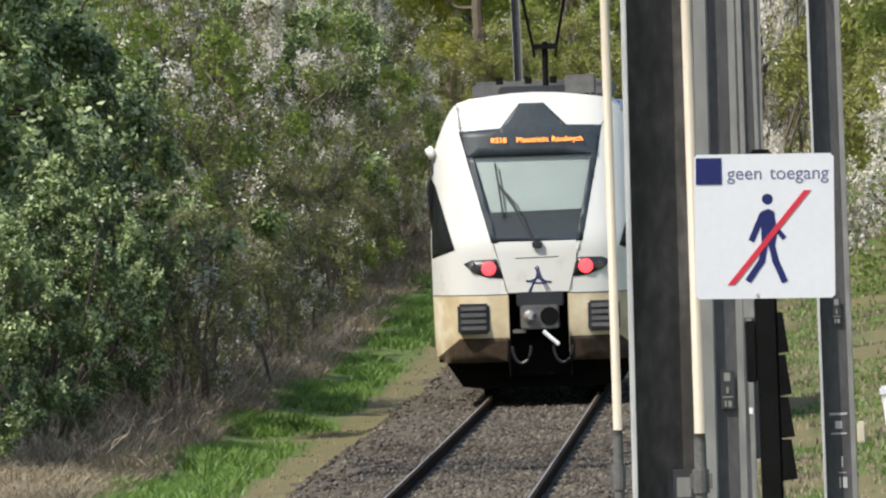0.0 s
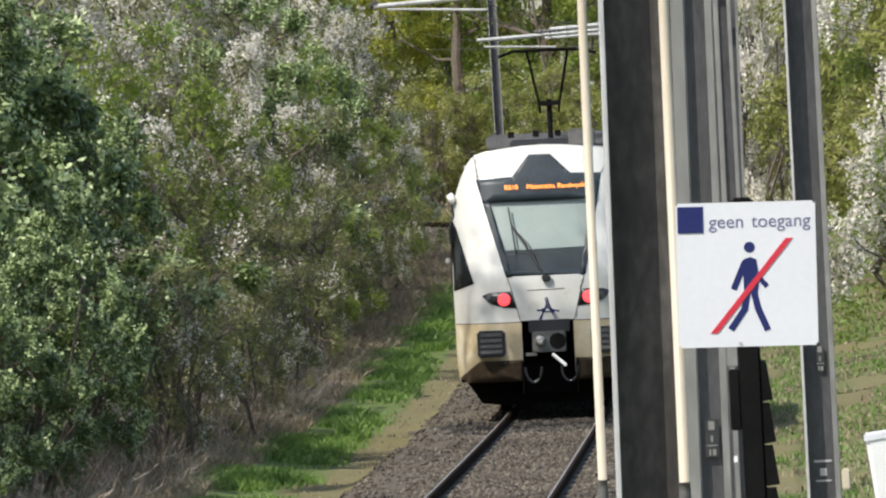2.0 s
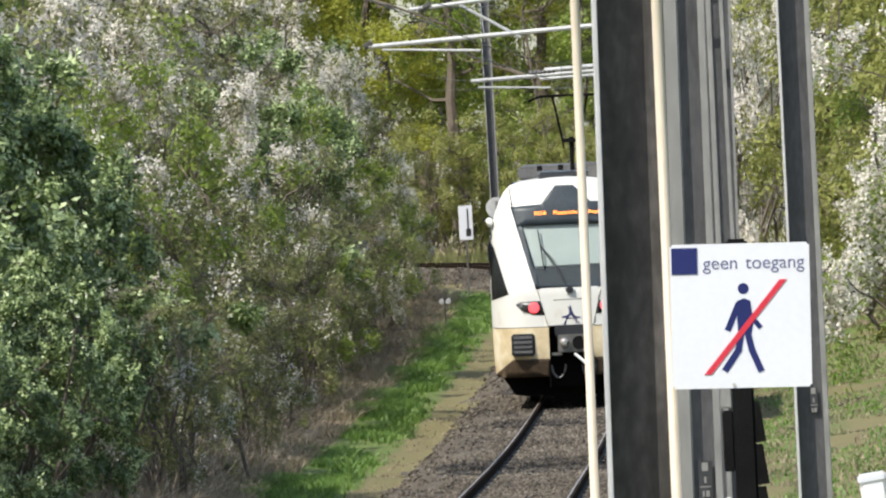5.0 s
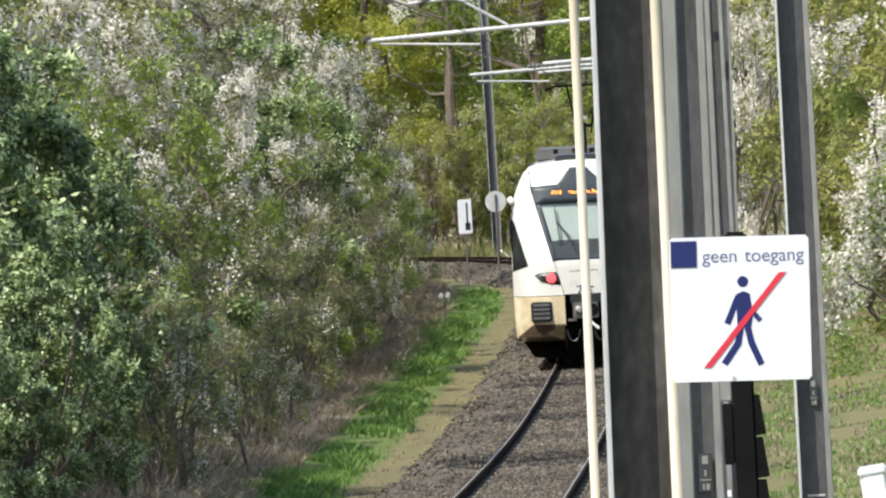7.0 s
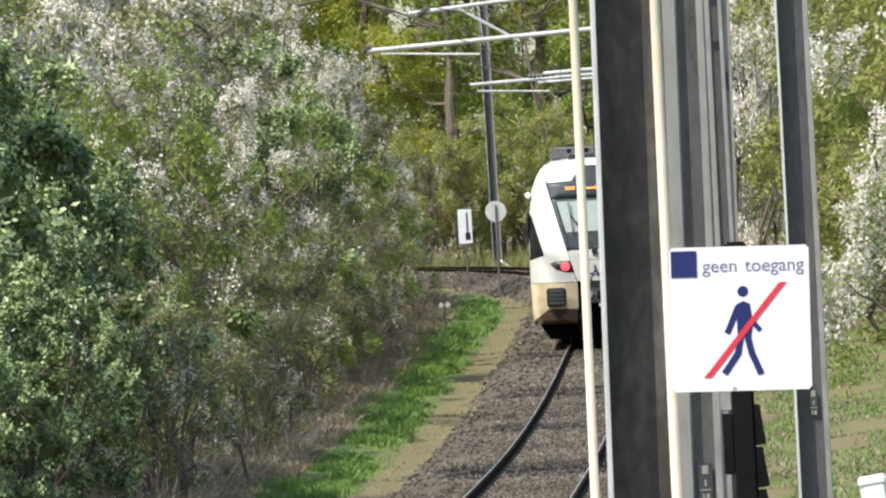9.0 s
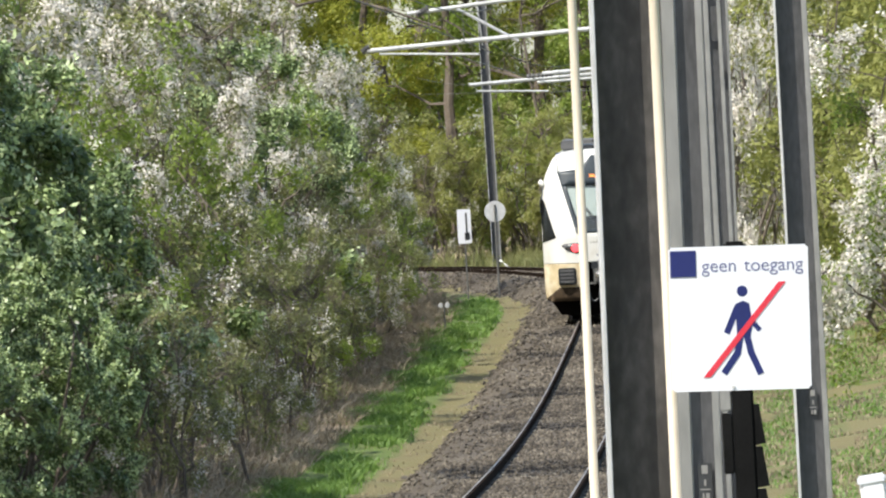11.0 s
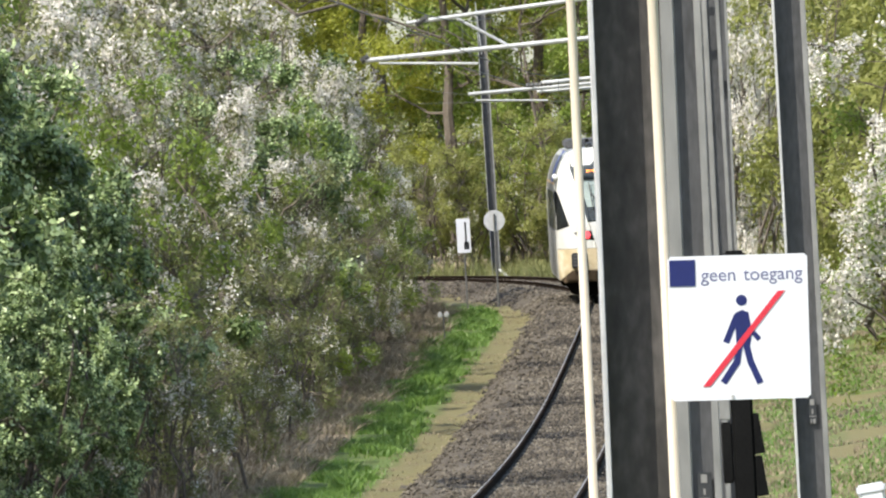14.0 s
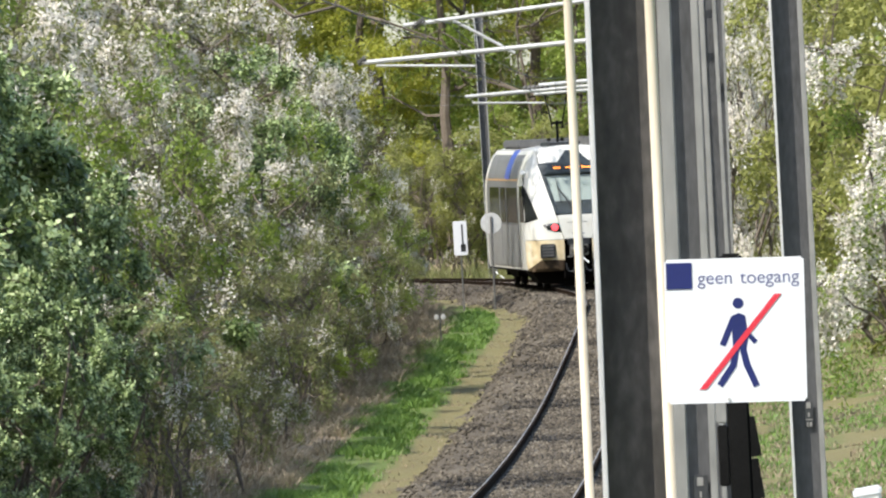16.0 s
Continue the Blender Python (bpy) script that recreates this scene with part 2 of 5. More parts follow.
PROFILE = [(-60, 0.9), (-22, 0.5), (-12, 0.15), (-7.5, -0.25), (-5.2, -0.45), (-4.4, -0.5), (-3.4, -0.56), (-2.45, -0.55), (-1.75, -0.2), (-1.3, -0.14), (-0.85, -0.142), (0.85, -0.142), (1.3, -0.14),
           (1.75, -0.2), (2.5, -0.5), (3.6, -0.5), (5, -0.3), (8, 0.1), (14, 0.5), (30, 0.8), (60, 1.0)]


def ground_z(lat, d):
    for (a, za), (b, zb) in zip(PROFILE, PROFILE[1:]):
        if lat <= b:
            break
    k = min(1, max(0, (lat - a) / (b - a)))
    zb = zb - za

    amp = min(0.16, max(0.0, (abs(lat) - 1.6) * 0.04))
    if 1.25 < abs(lat) < 2.6:
        hump = 1 - abs(abs(lat) - 1.95) / 0.7
        amp += 0.25 * hump
        za += 0.2 * hump * math.sin(d * 0.8 + 2.0 * math.sin(d * 0.11))
    if -4.2 < lat < -2.3:
        za += 0.08 * (1 - abs(lat + 3.25) / 0.95) * math.sin(d * 0.8 + 2.0 * math.sin(d * 0.11) + 0.6)
    return track_z(d) + za + zb * k + amp * noise.noise((lat * 0.6, d * 0.35, 3.0)) + (0.02 if abs(lat) > 1.2 else 0.006) * noise.noise((lat * 4, d * 2.2, 9.0))


def on_ground(lat, d):
    """The place beside the track at that offset, square to the view's depth."""
    return Vector((track_x(d) + lat, d, ground_z(lat, d)))


# ---- ground ----
def grass_here(lat, d, gap):
    """Where the grass grows in patches along the line."""
    return noise.noise((lat * 0.5, d * 0.16, 3.0)) + 0.4 * noise.noise((lat * 1.3, d * 0.6, 8.0)) > gap - 0.5


def build_ground():
    lats = [-2500, -600, -150, -60, -35, -22, -16, -12, -9.5, -7.5, -6.3, -5.2, -4.8, -4.4, -4.1, -3.75, -3.4, -3.1, -2.75, -2.45, -2.3, -2.1, -1.9, -1.75, -1.55, -1.3, -1.1, -0.9, -0.6, -0.3, 0,
            0.3, 0.6, 0.9, 1.1, 1.3, 1.55, 1.75, 1.9, 2.1, 2.3, 2.5, 2.9, 3.3, 3.6, 4.2, 5, 6, 8, 10, 14, 20, 30, 60, 150, 600, 2500]
    ds = [-2500, -500, -120, -40, 0] + [20 * k for k in range(1, 5)] + [90 + 0.75 * k for k in range(340)] + [350 + 8 * k for k in range(6)] + [420, 600, 1200, 3500]
    vs, fs, mi, cover = [], [], [], []
    for d in ds:
        dd = min(max(d, 0), 372)
        for l in lats:
            near = 1 if abs(l) < 100 else 0
            vs.append((track_x(dd) + l, d, ground_z(l, dd) if near else track_z(dd) + 0.8))
            w = 0.25 * noise.noise((l * 0.3, d * 0.13, 7.0))
            grassy = -4.85 + w < l < -3.3 + w or l > 2.9
            lush = grassy and d < 315 and grass_here(l, d, 0.45)
            cover.append(1.0 if lush else 1.75 if (l < -4.6 + w or d > 325) else 0.12 if l > 2.9 else 0.62 if grassy else 0.1)
    n = len(lats)
    for i in range(len(ds) - 1):
        for j in range(n - 1):
            fs.append((i * n + j, i * n + j + 1, (i + 1) * n + j + 1, (i + 1) * n + j))
            c = (lats[j] + lats[j + 1]) / 2
            w = 0.12 * math.sin(i * 0.9) + 0.1 * math.sin(i * 2.3)
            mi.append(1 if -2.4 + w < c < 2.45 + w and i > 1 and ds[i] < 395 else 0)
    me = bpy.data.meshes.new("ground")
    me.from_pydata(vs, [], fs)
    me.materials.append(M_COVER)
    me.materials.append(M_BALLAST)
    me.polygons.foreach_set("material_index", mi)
    me.polygons.foreach_set("use_smooth", [True] * len(mi))
    me.attributes.new("cover", "FLOAT", "POINT").data.foreach_set("value", cover)
    tagged(new("ground", me), "mossy earth verge with a grey ballast bed", "ground", kind="structure")


build_ground()

RAIL_SECTION = [(-0.075, -0.172), (-0.075, -0.16), (-0.012, -0.14), (-0.01, -0.045), (-0.036, -0.03), (-0.036, -0.006), (-0.028, 0.0), (-0.006, 0.0), (0.028, 0.0), (0.036, -0.006), (0.036, -0.03), (0.01, -0.045), (0.012, -0.14), (0.075, -0.16), (0.075, -0.172)]


def build_track():
    track = thing("railway_track", "single railway track with rusty rails on concrete sleepers", "railway track", kind="structure")
    ds = [20 + 4 * k for k in range(18)] + [92 + 1.5 * k for k in range(190)]
    for side in (-0.752, 0.752):
        bm = bmesh.new()
        rings = []
        for d in ds:
            m = pose(track_x(d), d, track_z(d), 0, 0, heading(d))
            rings.append([bm.verts.new(m @ Vector((side + x, 0, z))) for x, z in RAIL_SECTION])
        n = len(RAIL_SECTION)
        for a, b in zip(rings, rings[1:]):
            for k in range(n):
                f = bm.faces.new((a[k], a[(k + 1) % n], b[(k + 1) % n], b[k]))
                f.material_index = 1 if k == 6 else 0
        bmesh.ops.recalc_face_normals(bm, faces=bm.faces[:])
        part("rail", bm, [M_RAIL, M_RAILTOP], track, "rusty steel rail with a worn bright head")
    bm = boxes((-1.26, 1.26, -0.12, 0.12, -0.3, -0.146), bevel=0.015)
    for s in (-0.752, 0.752):
        for o in (-0.1, 0.1):
            box(bm, s + o - 0.03, s + o + 0.03, -0.05, 0.05, -0.15, -0.12)
    me = mesh_of(bm, "sleeper", M_SLEEPER)
    for i in range(300):
        d = 97 + i * 0.66
        ob = new("sleeper", me)
        ob.parent = track
        ob.matrix_basis = pose(track_x(d), d, track_z(d) - 0.012 * ((i * 7) % 3), 0, 0, heading(d))
    return track


build_track()


def build_stones():
    rng = np.random.default_rng(4)
    n = 75000
    d = 97 + (rng.random(n) ** 1.35) * 238
    lat = rng.uniform(-2.55, 2.5, n)
    base = np.array([(1, 0, 0), (-0.9, 0.2, 0), (0, 1, 0.1), (0.1, -1, 0), (0.1, 0, 0.8), (0, 0.1, -0.7)])
    tri = np.array([(0, 2, 4), (2, 1, 4), (1, 3, 4), (3, 0, 4), (2, 0, 5), (1, 2, 5), (3, 1, 5), (0, 3, 5)])
    pts = []
    for l, q in zip(lat, d):
        if min(abs(abs(l) - 0.752), 9) < 0.09:
            continue
        pts.append(on_ground(l, q))
    pts = np.array(pts)
    n = len(pts)
    size = rng.uniform(0.014, 0.046, n) * (1 + np.clip((pts[:, 1] - 150) / 200, 0, 0.6))
    ang = rng.uniform(0, 6.28, n)
    jit = 1 + rng.uniform(-0.35, 0.35, (n, 6, 3))
    v = base[None] * jit * size[:, None, None]
    c, s = np.cos(ang)[:, None], np.sin(ang)[:, None]
    v = np.stack([v[..., 0] * c - v[..., 1] * s, v[..., 0] * s + v[..., 1] * c, v[..., 2]], -1) + pts[:, None, :]
    f = (tri[None] + (np.arange(n) * 6)[:, None, None]).reshape(-1, 3)
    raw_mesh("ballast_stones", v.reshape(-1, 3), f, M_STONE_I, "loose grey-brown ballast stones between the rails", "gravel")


def raw_mesh(name, v, f, mat, label="", category="", parent=None, link=True):
    """A mesh of triangles or quads straight from arrays."""
    me = bpy.data.meshes.new(name)
    k = f.shape[1]
    me.vertices.add(len(v))
    me.vertices.foreach_set("co", np.ascontiguousarray(v, dtype=np.float32).ravel())
    me.loops.add(f.size)
    me.loops.foreach_set("vertex_index", np.ascontiguousarray(f, dtype=np.int32).ravel())
    me.polygons.add(len(f))
    me.polygons.foreach_set("loop_start", np.arange(0, f.size, k, dtype=np.int32))
    me.update(calc_edges=True)
    me.materials.append(mat)
    if not link:
        return me
    ob = new(name, me)
    if parent is not None:
        ob.parent = parent
        if label:
            tagged(ob, label)
    else:
        tagged(ob, label, category, kind="stuff")
    return ob


# the same cross shadows, put into the stones' colour
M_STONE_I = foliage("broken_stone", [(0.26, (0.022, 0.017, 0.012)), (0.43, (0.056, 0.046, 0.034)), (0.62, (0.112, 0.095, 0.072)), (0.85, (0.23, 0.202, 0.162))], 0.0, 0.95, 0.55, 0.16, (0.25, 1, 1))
build_stones()


def unit(a):
    return a / np.maximum(1e-6, np.linalg.norm(a, axis=-1, keepdims=True))


def leaf_quads(c, axis, rng, length, width, flat=0.0, facing=None):
    """Kite-shaped leaves at the centres c along axis, folded a little along the middle."""
    n = len(c)
    if facing is None:
        facing = unit(rng.normal(size=(n, 3)) + np.array([0, 0, flat]))
    side = unit(np.cross(axis, facing))
    nor = np.cross(axis, side)
    l, w = (length * rng.uniform(0.65, 1.35, n))[:, None], (width * rng.uniform(0.7, 1.3, n))[:, None]
    v = np.stack([c - axis * l * 0.5, c + side * w * 0.5 + nor * w * 0.2 - axis * l * 0.05, c + axis * l * 0.5, c - side * w * 0.5 + nor * w * 0.2 - axis * l * 0.05], 1)
    return v.reshape(-1, 3), np.arange(n * 4).reshape(-1, 4)


def crown_points(rng, n, h, r, low, lump, offset, bough=0.4, per_bough=16):
    """Twig ends of an uneven crown, gathered in flattened boughs with gaps between: places, outward directions, bough numbers."""
    pts, nor, which, k = [], [], [], 0
    up = Vector((0, 0, 1))
    while len(pts) < n:
        a, u = rng.uniform(0, math.tau), rng.uniform(-1, 1)
        q = math.sqrt(1 - u * u)
        dr = Vector((q * math.cos(a), q * math.sin(a), u))
        f = 1 + lump * noise.noise(dr * 1.7 + Vector((offset, 0, 0))) + 0.6 * lump * noise.noise(dr * 4.5 + Vector((offset, 5, 0)))
        s = rng.uniform(0.25, 1.0) ** 0.4 * f
        p = Vector((dr.x * r * s, dr.y * r * s, low + (h - low) * (0.5 + 0.5 * dr.z * s)))
        o = Vector((p.x / r, p.y / r, 1.6 * (p.z - low) / (h - low) - 0.55)).normalized()
        o = (o + up * 0.35).normalized()
        size = bough * rng.uniform(0.6, 1.45)
        for _ in range(per_bough):
            e = Vector(rng.normal(size=3)).normalized() * rng.uniform(0.2, 1.0) ** 0.5
            t = e.dot(o)
            e -= o * t * (0.45 if t > 0 else 0.8)
            w = p + e * size - up * 0.25 * size * (e - o * e.dot(o)).length_squared
            if w.z > 0.05 and len(pts) < n:
                pts.append(w)
                nor.append((o * 0.6 + e * 0.9 + up * 0.2).normalized())
                which.append(k)
        k += 1
    return np.array(pts), np.array(nor), np.array(which)


def limb(rng, bm, a, b, r0, r1, sag=0.15, sides=5, n=4):
    a, b = Vector(a), Vector(b)
    L = (b - a).length
    pts = [a.lerp(b, k / n) + Vector(rng.normal(size=3) * sag * L * 0.25 * (0 < k < n)) for k in range(n + 1)]
    tube(bm, pts, [r0 + (r1 - r0) * k / n for k in range(n + 1)], sides, caps=False)
    return pts


def build_plant(name, label, category, seed, h, r, low, leaf_mat, clumps, per, leaf, blossoms=0, per_bl=14, bl_size=0.036, spread=0.22, lump=0.55, limbs=14, twigs=120, tree=False, bl_mat=None, bough=0.42, bl_boughs=0.6):
    rng = np.random.default_rng(seed)
    root = thing(name, label, category, group=category + " row")
    c, out_dir, which = crown_points(rng, clumps, h, r, low, lump, seed * 3.1, bough=bough)
    bm = bmesh.new()
    forks = []
    if tree:
        top = Vector((rng.normal() * 0.2, rng.normal() * 0.2, h * 0.8))
        spine = limb(rng, bm, (0, 0, -0.4), top, 0.02 * h, 0.006 * h, 0.08, 8, 6)
        forks = spine[2:]
    else:
        for k in range(5):
            a = rng.uniform(0, 6.28)
            tip = Vector((math.cos(a) * r * 0.5, math.sin(a) * r * 0.5, h * rng.uniform(0.5, 0.85)))
            forks += limb(rng, bm, (math.cos(a) * 0.15, math.sin(a) * 0.15, -0.4), tip, 0.011 * h, 0.003 * h, 0.2, 6, 5)[1:]
    ends = [Vector(c[i]) for i in rng.choice(len(c), limbs + twigs, replace=False)]
    for e in ends[:limbs]:
        f = min(forks, key=lambda q: (q - e).length + max(0, q.z - e.z))
        forks += limb(rng, bm, f, e, 0.0045 * h, 0.006, 0.2, 5, 4)[1:4]
    for e in ends[limbs:]:
        f = min(forks, key=lambda q: (q - e).length)
        out = (e - f) * 0.15 + Vector((0, 0, 0.1))
        limb(rng, bm, f, e + out, 0.009, 0.004, 0.25, 3, 3)
    part("trunk", bm, M_BARK, root, "grey-brown branching stems")
    tw = unit(rng.normal(size=(clumps, 3)) + out_dir * 1.1)
    t = rng.uniform(-1, 1, (clumps, per))
    p = c[:, None] + tw[:, None] * t[..., None] * spread * 0.9 + rng.normal(size=(clumps, per, 3)) * spread * 0.38
    face = unit(out_dir[:, None] + rng.normal(size=(clumps, per, 3)) * 0.65).reshape(-1, 3)
    ax = (tw[:, None] * 0.8 + rng.normal(size=(clumps, per, 3)) * 0.7 + np.array([0, 0, -0.55])).reshape(-1, 3)
    ax = unit(ax - face * np.sum(ax * face, 1, keepdims=True))
    v, f = leaf_quads(p.reshape(-1, 3), ax, rng, leaf, leaf * 0.42, facing=face)
    raw_mesh("crown", v, f, leaf_mat, "", "", root)
    if blossoms:
        # sprays gather on some boughs, most on the outer ones
        liked = np.array([rng.random() for _ in range(which.max() + 1)])[which]
        score = liked + 0.25 * rng.random(clumps) - 0.25 * out_dir[:, 2]
        ci = np.argsort(score)[:max(1, int(clumps * bl_boughs))]
        ci = rng.choice(ci, blossoms, replace=blossoms > len(ci))
        cc = c[ci] + out_dir[ci] * 0.06 + rng.normal(size=(len(ci), 3)) * spread * 0.45
        tt = unit(tw[ci] * 0.7 + np.array([0, 0, 0.7]))
        s = rng.uniform(-1, 1, (len(cc), per_bl))
        q = cc[:, None] + tt[:, None] * s[..., None] * 0.19 + rng.normal(size=(len(cc), per_bl, 3)) * 0.045
        face = unit(out_dir[ci][:, None] + rng.normal(size=(len(cc), per_bl, 3)) * 0.75).reshape(-1, 3)
        ax = np.repeat(tt, per_bl, 0) * 0.8 + rng.normal(size=(q.size // 3, 3)) * 0.7
        ax = unit(ax - face * np.sum(ax * face, 1, keepdims=True))
        v, f = leaf_quads(q.reshape(-1, 3), ax, rng, bl_size * 1.2, bl_size * 0.68, facing=face)
        raw_mesh("blossom" if bl_mat is None else "young_leaf", v, f, bl_mat or M_BLOSSOM, "clusters of small white blossom" if bl_mat is None else "sprays of pale young leaves", "", root)
    return root


M_LEAF_L = foliage("thin_lime_leaves", [(0.1, (0.15, 0.165, 0.035)), (0.5, (0.27, 0.285, 0.07)), (0.85, (0.38, 0.385, 0.14)), (1.0, (0.58, 0.55, 0.33))], 0.45, 0.55)
M_PALE = foliage("pale_young_leaves", [(0.1, (0.28, 0.38, 0.14)), (0.6, (0.5, 0.6, 0.3)), (1.0, (0.7, 0.75, 0.54))], 0.3, 0.4)
GREEN_L = "dense green hawthorn shrub with pale young leaves beside the track"
WHITE_L = "blackthorn shrub covered in white blossom beside the track"
OLIVE_L = "thin olive-brown shrub with bare twigs and sparse blossom"
KIND = {
    "green": [build_plant("green_shrub", GREEN_L, "shrub", s, 7.0, 2.3, 0.1, M_LEAF_A, 640, 15, 0.15, 360, 15, 0.09, 0.19, lump=0.8, bl_mat=M_PALE, bough=0.4, bl_boughs=0.8) for s in (11, 12, 13)],
    "white": [build_plant("blossom_shrub", WHITE_L, "shrub", s, 7.0, 2.3, 0.3, M_LEAF_C, 540, 11, 0.12, 380, 30, 0.06, 0.24, bl_boughs=0.55, limbs=18, twigs=220) for s in (21, 22, 23)],
    "olive": [build_plant("olive_shrub", OLIVE_L, "shrub", s, 5.0, 2.0, 0.0, M_LEAF_C, 430, 10, 0.11, 60, 15, 0.06, 0.22, lump=0.7, limbs=18, twigs=300, bough=0.36, bl_boughs=0.25) for s in (31, 32, 33)],
    "yellow": [build_plant("yellow_tree", "tall tree in yellow-green spring leaf behind the track", "tree", s, 16.0, 4.2, 0.2, M_LEAF_D, 820, 22, 0.19, spread=0.5, limbs=22, twigs=90, tree=True) for s in (41, 42)],
    "spring": [build_plant("spring_tree", "tall tree in fresh green leaf behind the track", "tree", s, 16.0, 4.2, 0.2, M_LEAF_E, 820, 22, 0.19, spread=0.5, limbs=22, twigs=90, tree=True) for s in (51, 52)],
    "bright": [build_plant("bright_shrub", "shrub in yellow-green leaf with white blossom", "shrub", s, 7.0, 2.3, 0.9, M_LEAF_E, 520, 12, 0.1, 680, 28, 0.066, 0.24, limbs=18, twigs=140) for s in (61, 62)],
    "snow": [build_plant("snowy_shrub", "tall shrub thick with white blossom on the far verge", "shrub", s, 7.0, 2.0, 0.5, M_LEAF_L, 520, 8, 0.11, 560, 22, 0.07, 0.24, limbs=18, twigs=120) for s in (81, 82)],
    "mid": [build_plant("mid_green_shrub", "mid-green shrub in young leaf within the hedge", "shrub", s, 6.0, 2.2, 0.1, M_LEAF_E, 520, 12, 0.12, 40, 14, 0.06, 0.24, limbs=18, twigs=160) for s in (85, 86)],
    "lime": [build_plant("lime_shrub", "shrub in thin yellow-green leaf with bare twigs", "shrub", s, 7.0, 2.3, 0.2, M_LEAF_L, 820, 13, 0.15, 14, 12, 0.06, 0.28, limbs=24, twigs=260) for s in (71, 72)],
}
USED = {k: 0 for k in KIND}


def plant(kind, lat, d, size, turn, x=None, tall=1.0):
    n = USED[kind]
    USED[kind] += 1
    src = KIND[kind][n % len(KIND[kind])]
    at = on_ground(lat, d) if x is None else Vector((x, d, track_z(min(d, 372)) + 0.2))
    m = pose(at.x, at.y, at.z - 0.1, 0, 0, turn)
    if n < len(KIND[kind]):
        ob = src
        ob.matrix_basis = m
    else:
        ob = copy_thing(src, m)
    ob.scale = (size, size, size * tall)
    return ob


def build_hedge():
    rng = random.Random(7)
    d = 124.0
    while d < 352:
        green, mid = d < 151, d < 205
        front = "green" if green else ("olive" if (mid or rng.random() < 0.3) else rng.choice(["white", "mid", "white", "olive"]))
        plant(front, (-6.5 if green else -6.1) + rng.uniform(-0.5, 0.4) - (0.3 if d > 240 else 0), d, rng.uniform(0.5, 0.7), rng.uniform(0, 360))
        if not green:
            plant("green" if d < 160 else rng.choice(["olive", "olive", "mid"]) if mid else rng.choice(["olive", "white", "mid"]), -7.6 + rng.uniform(-0.4, 0.4), d + 1, rng.uniform(0.8, 1.0), rng.uniform(0, 360))
        back = "green" if d < 166 else rng.choice(["white", "white", "mid"]) if mid else rng.choice(["white", "mid", "green", "white"])
        plant(back, -9.0 + rng.uniform(-0.6, 0.6), d + rng.uniform(0, 2), rng.uniform(0.95, 1.2), rng.uniform(0, 360))
        plant("green" if d < 150 else rng.choice(["white", "white", "white", "mid"]), -12.0 + rng.uniform(-0.6, 0.6), d + rng.uniform(0, 3), rng.uniform(1.3, 1.6), rng.uniform(0, 360))
        d += 5.0


build_hedge()


def build_woods():
    rng = random.Random(9)
    for i in range(9):
        x = -9 + i * 3.2
        plant("yellow" if x < 3.0 else "spring", 0, 362 + rng.uniform(-6, 6), rng.uniform(0.9, 1.1), rng.uniform(0, 360), x)
    for i in range(14):
        x = -22 + i * 4.0
        plant(rng.choice(["spring", "yellow"]), 0, 385 + rng.uniform(-8, 8), rng.uniform(1.1, 1.4), rng.uniform(0, 360), x)
        plant(rng.choice(["spring", "yellow", "yellow"]), 0, 415 + rng.uniform(-8, 8), rng.uniform(1.4, 1.7), rng.uniform(0, 360), x * 1.2 + 2.0)
    for i in range(17):
        plant(["lime", "olive", "lime", "mid"][i % 4], 0, 344 + rng.uniform(0, 3), rng.uniform(0.55, 0.8), rng.uniform(0, 360), -0.6 + i * 0.85)
    for i in range(10):
        plant("olive" if i % 3 else "mid", 0, 349 + rng.uniform(-2, 2), rng.uniform(0.6, 0.85), rng.uniform(0, 360), -4 + i * 2.2)
    # along the other verge: blossom nearest the line, yellow-green behind
    for i in range(9):
        plant("snow", 3.55 + rng.uniform(-0.2, 0.3), 238 + i * 6.0, rng.uniform(0.68, 0.8), rng.uniform(0, 360), tall=1.9)
        plant("lime", 7.0 + rng.uniform(-0.6, 1.2), 206 + i * 8.0, rng.uniform(1.0, 1.35), rng.uniform(0, 360))
        plant("lime", 10.5 + rng.uniform(-1, 1), 200 + i * 9.0, rng.uniform(1.3, 1.7), rng.uniform(0, 360))
    plant("bright", 6.35, 152, 1.0, 30)
    plant("bright", 7.4, 158, 1.0, 80)


build_woods()


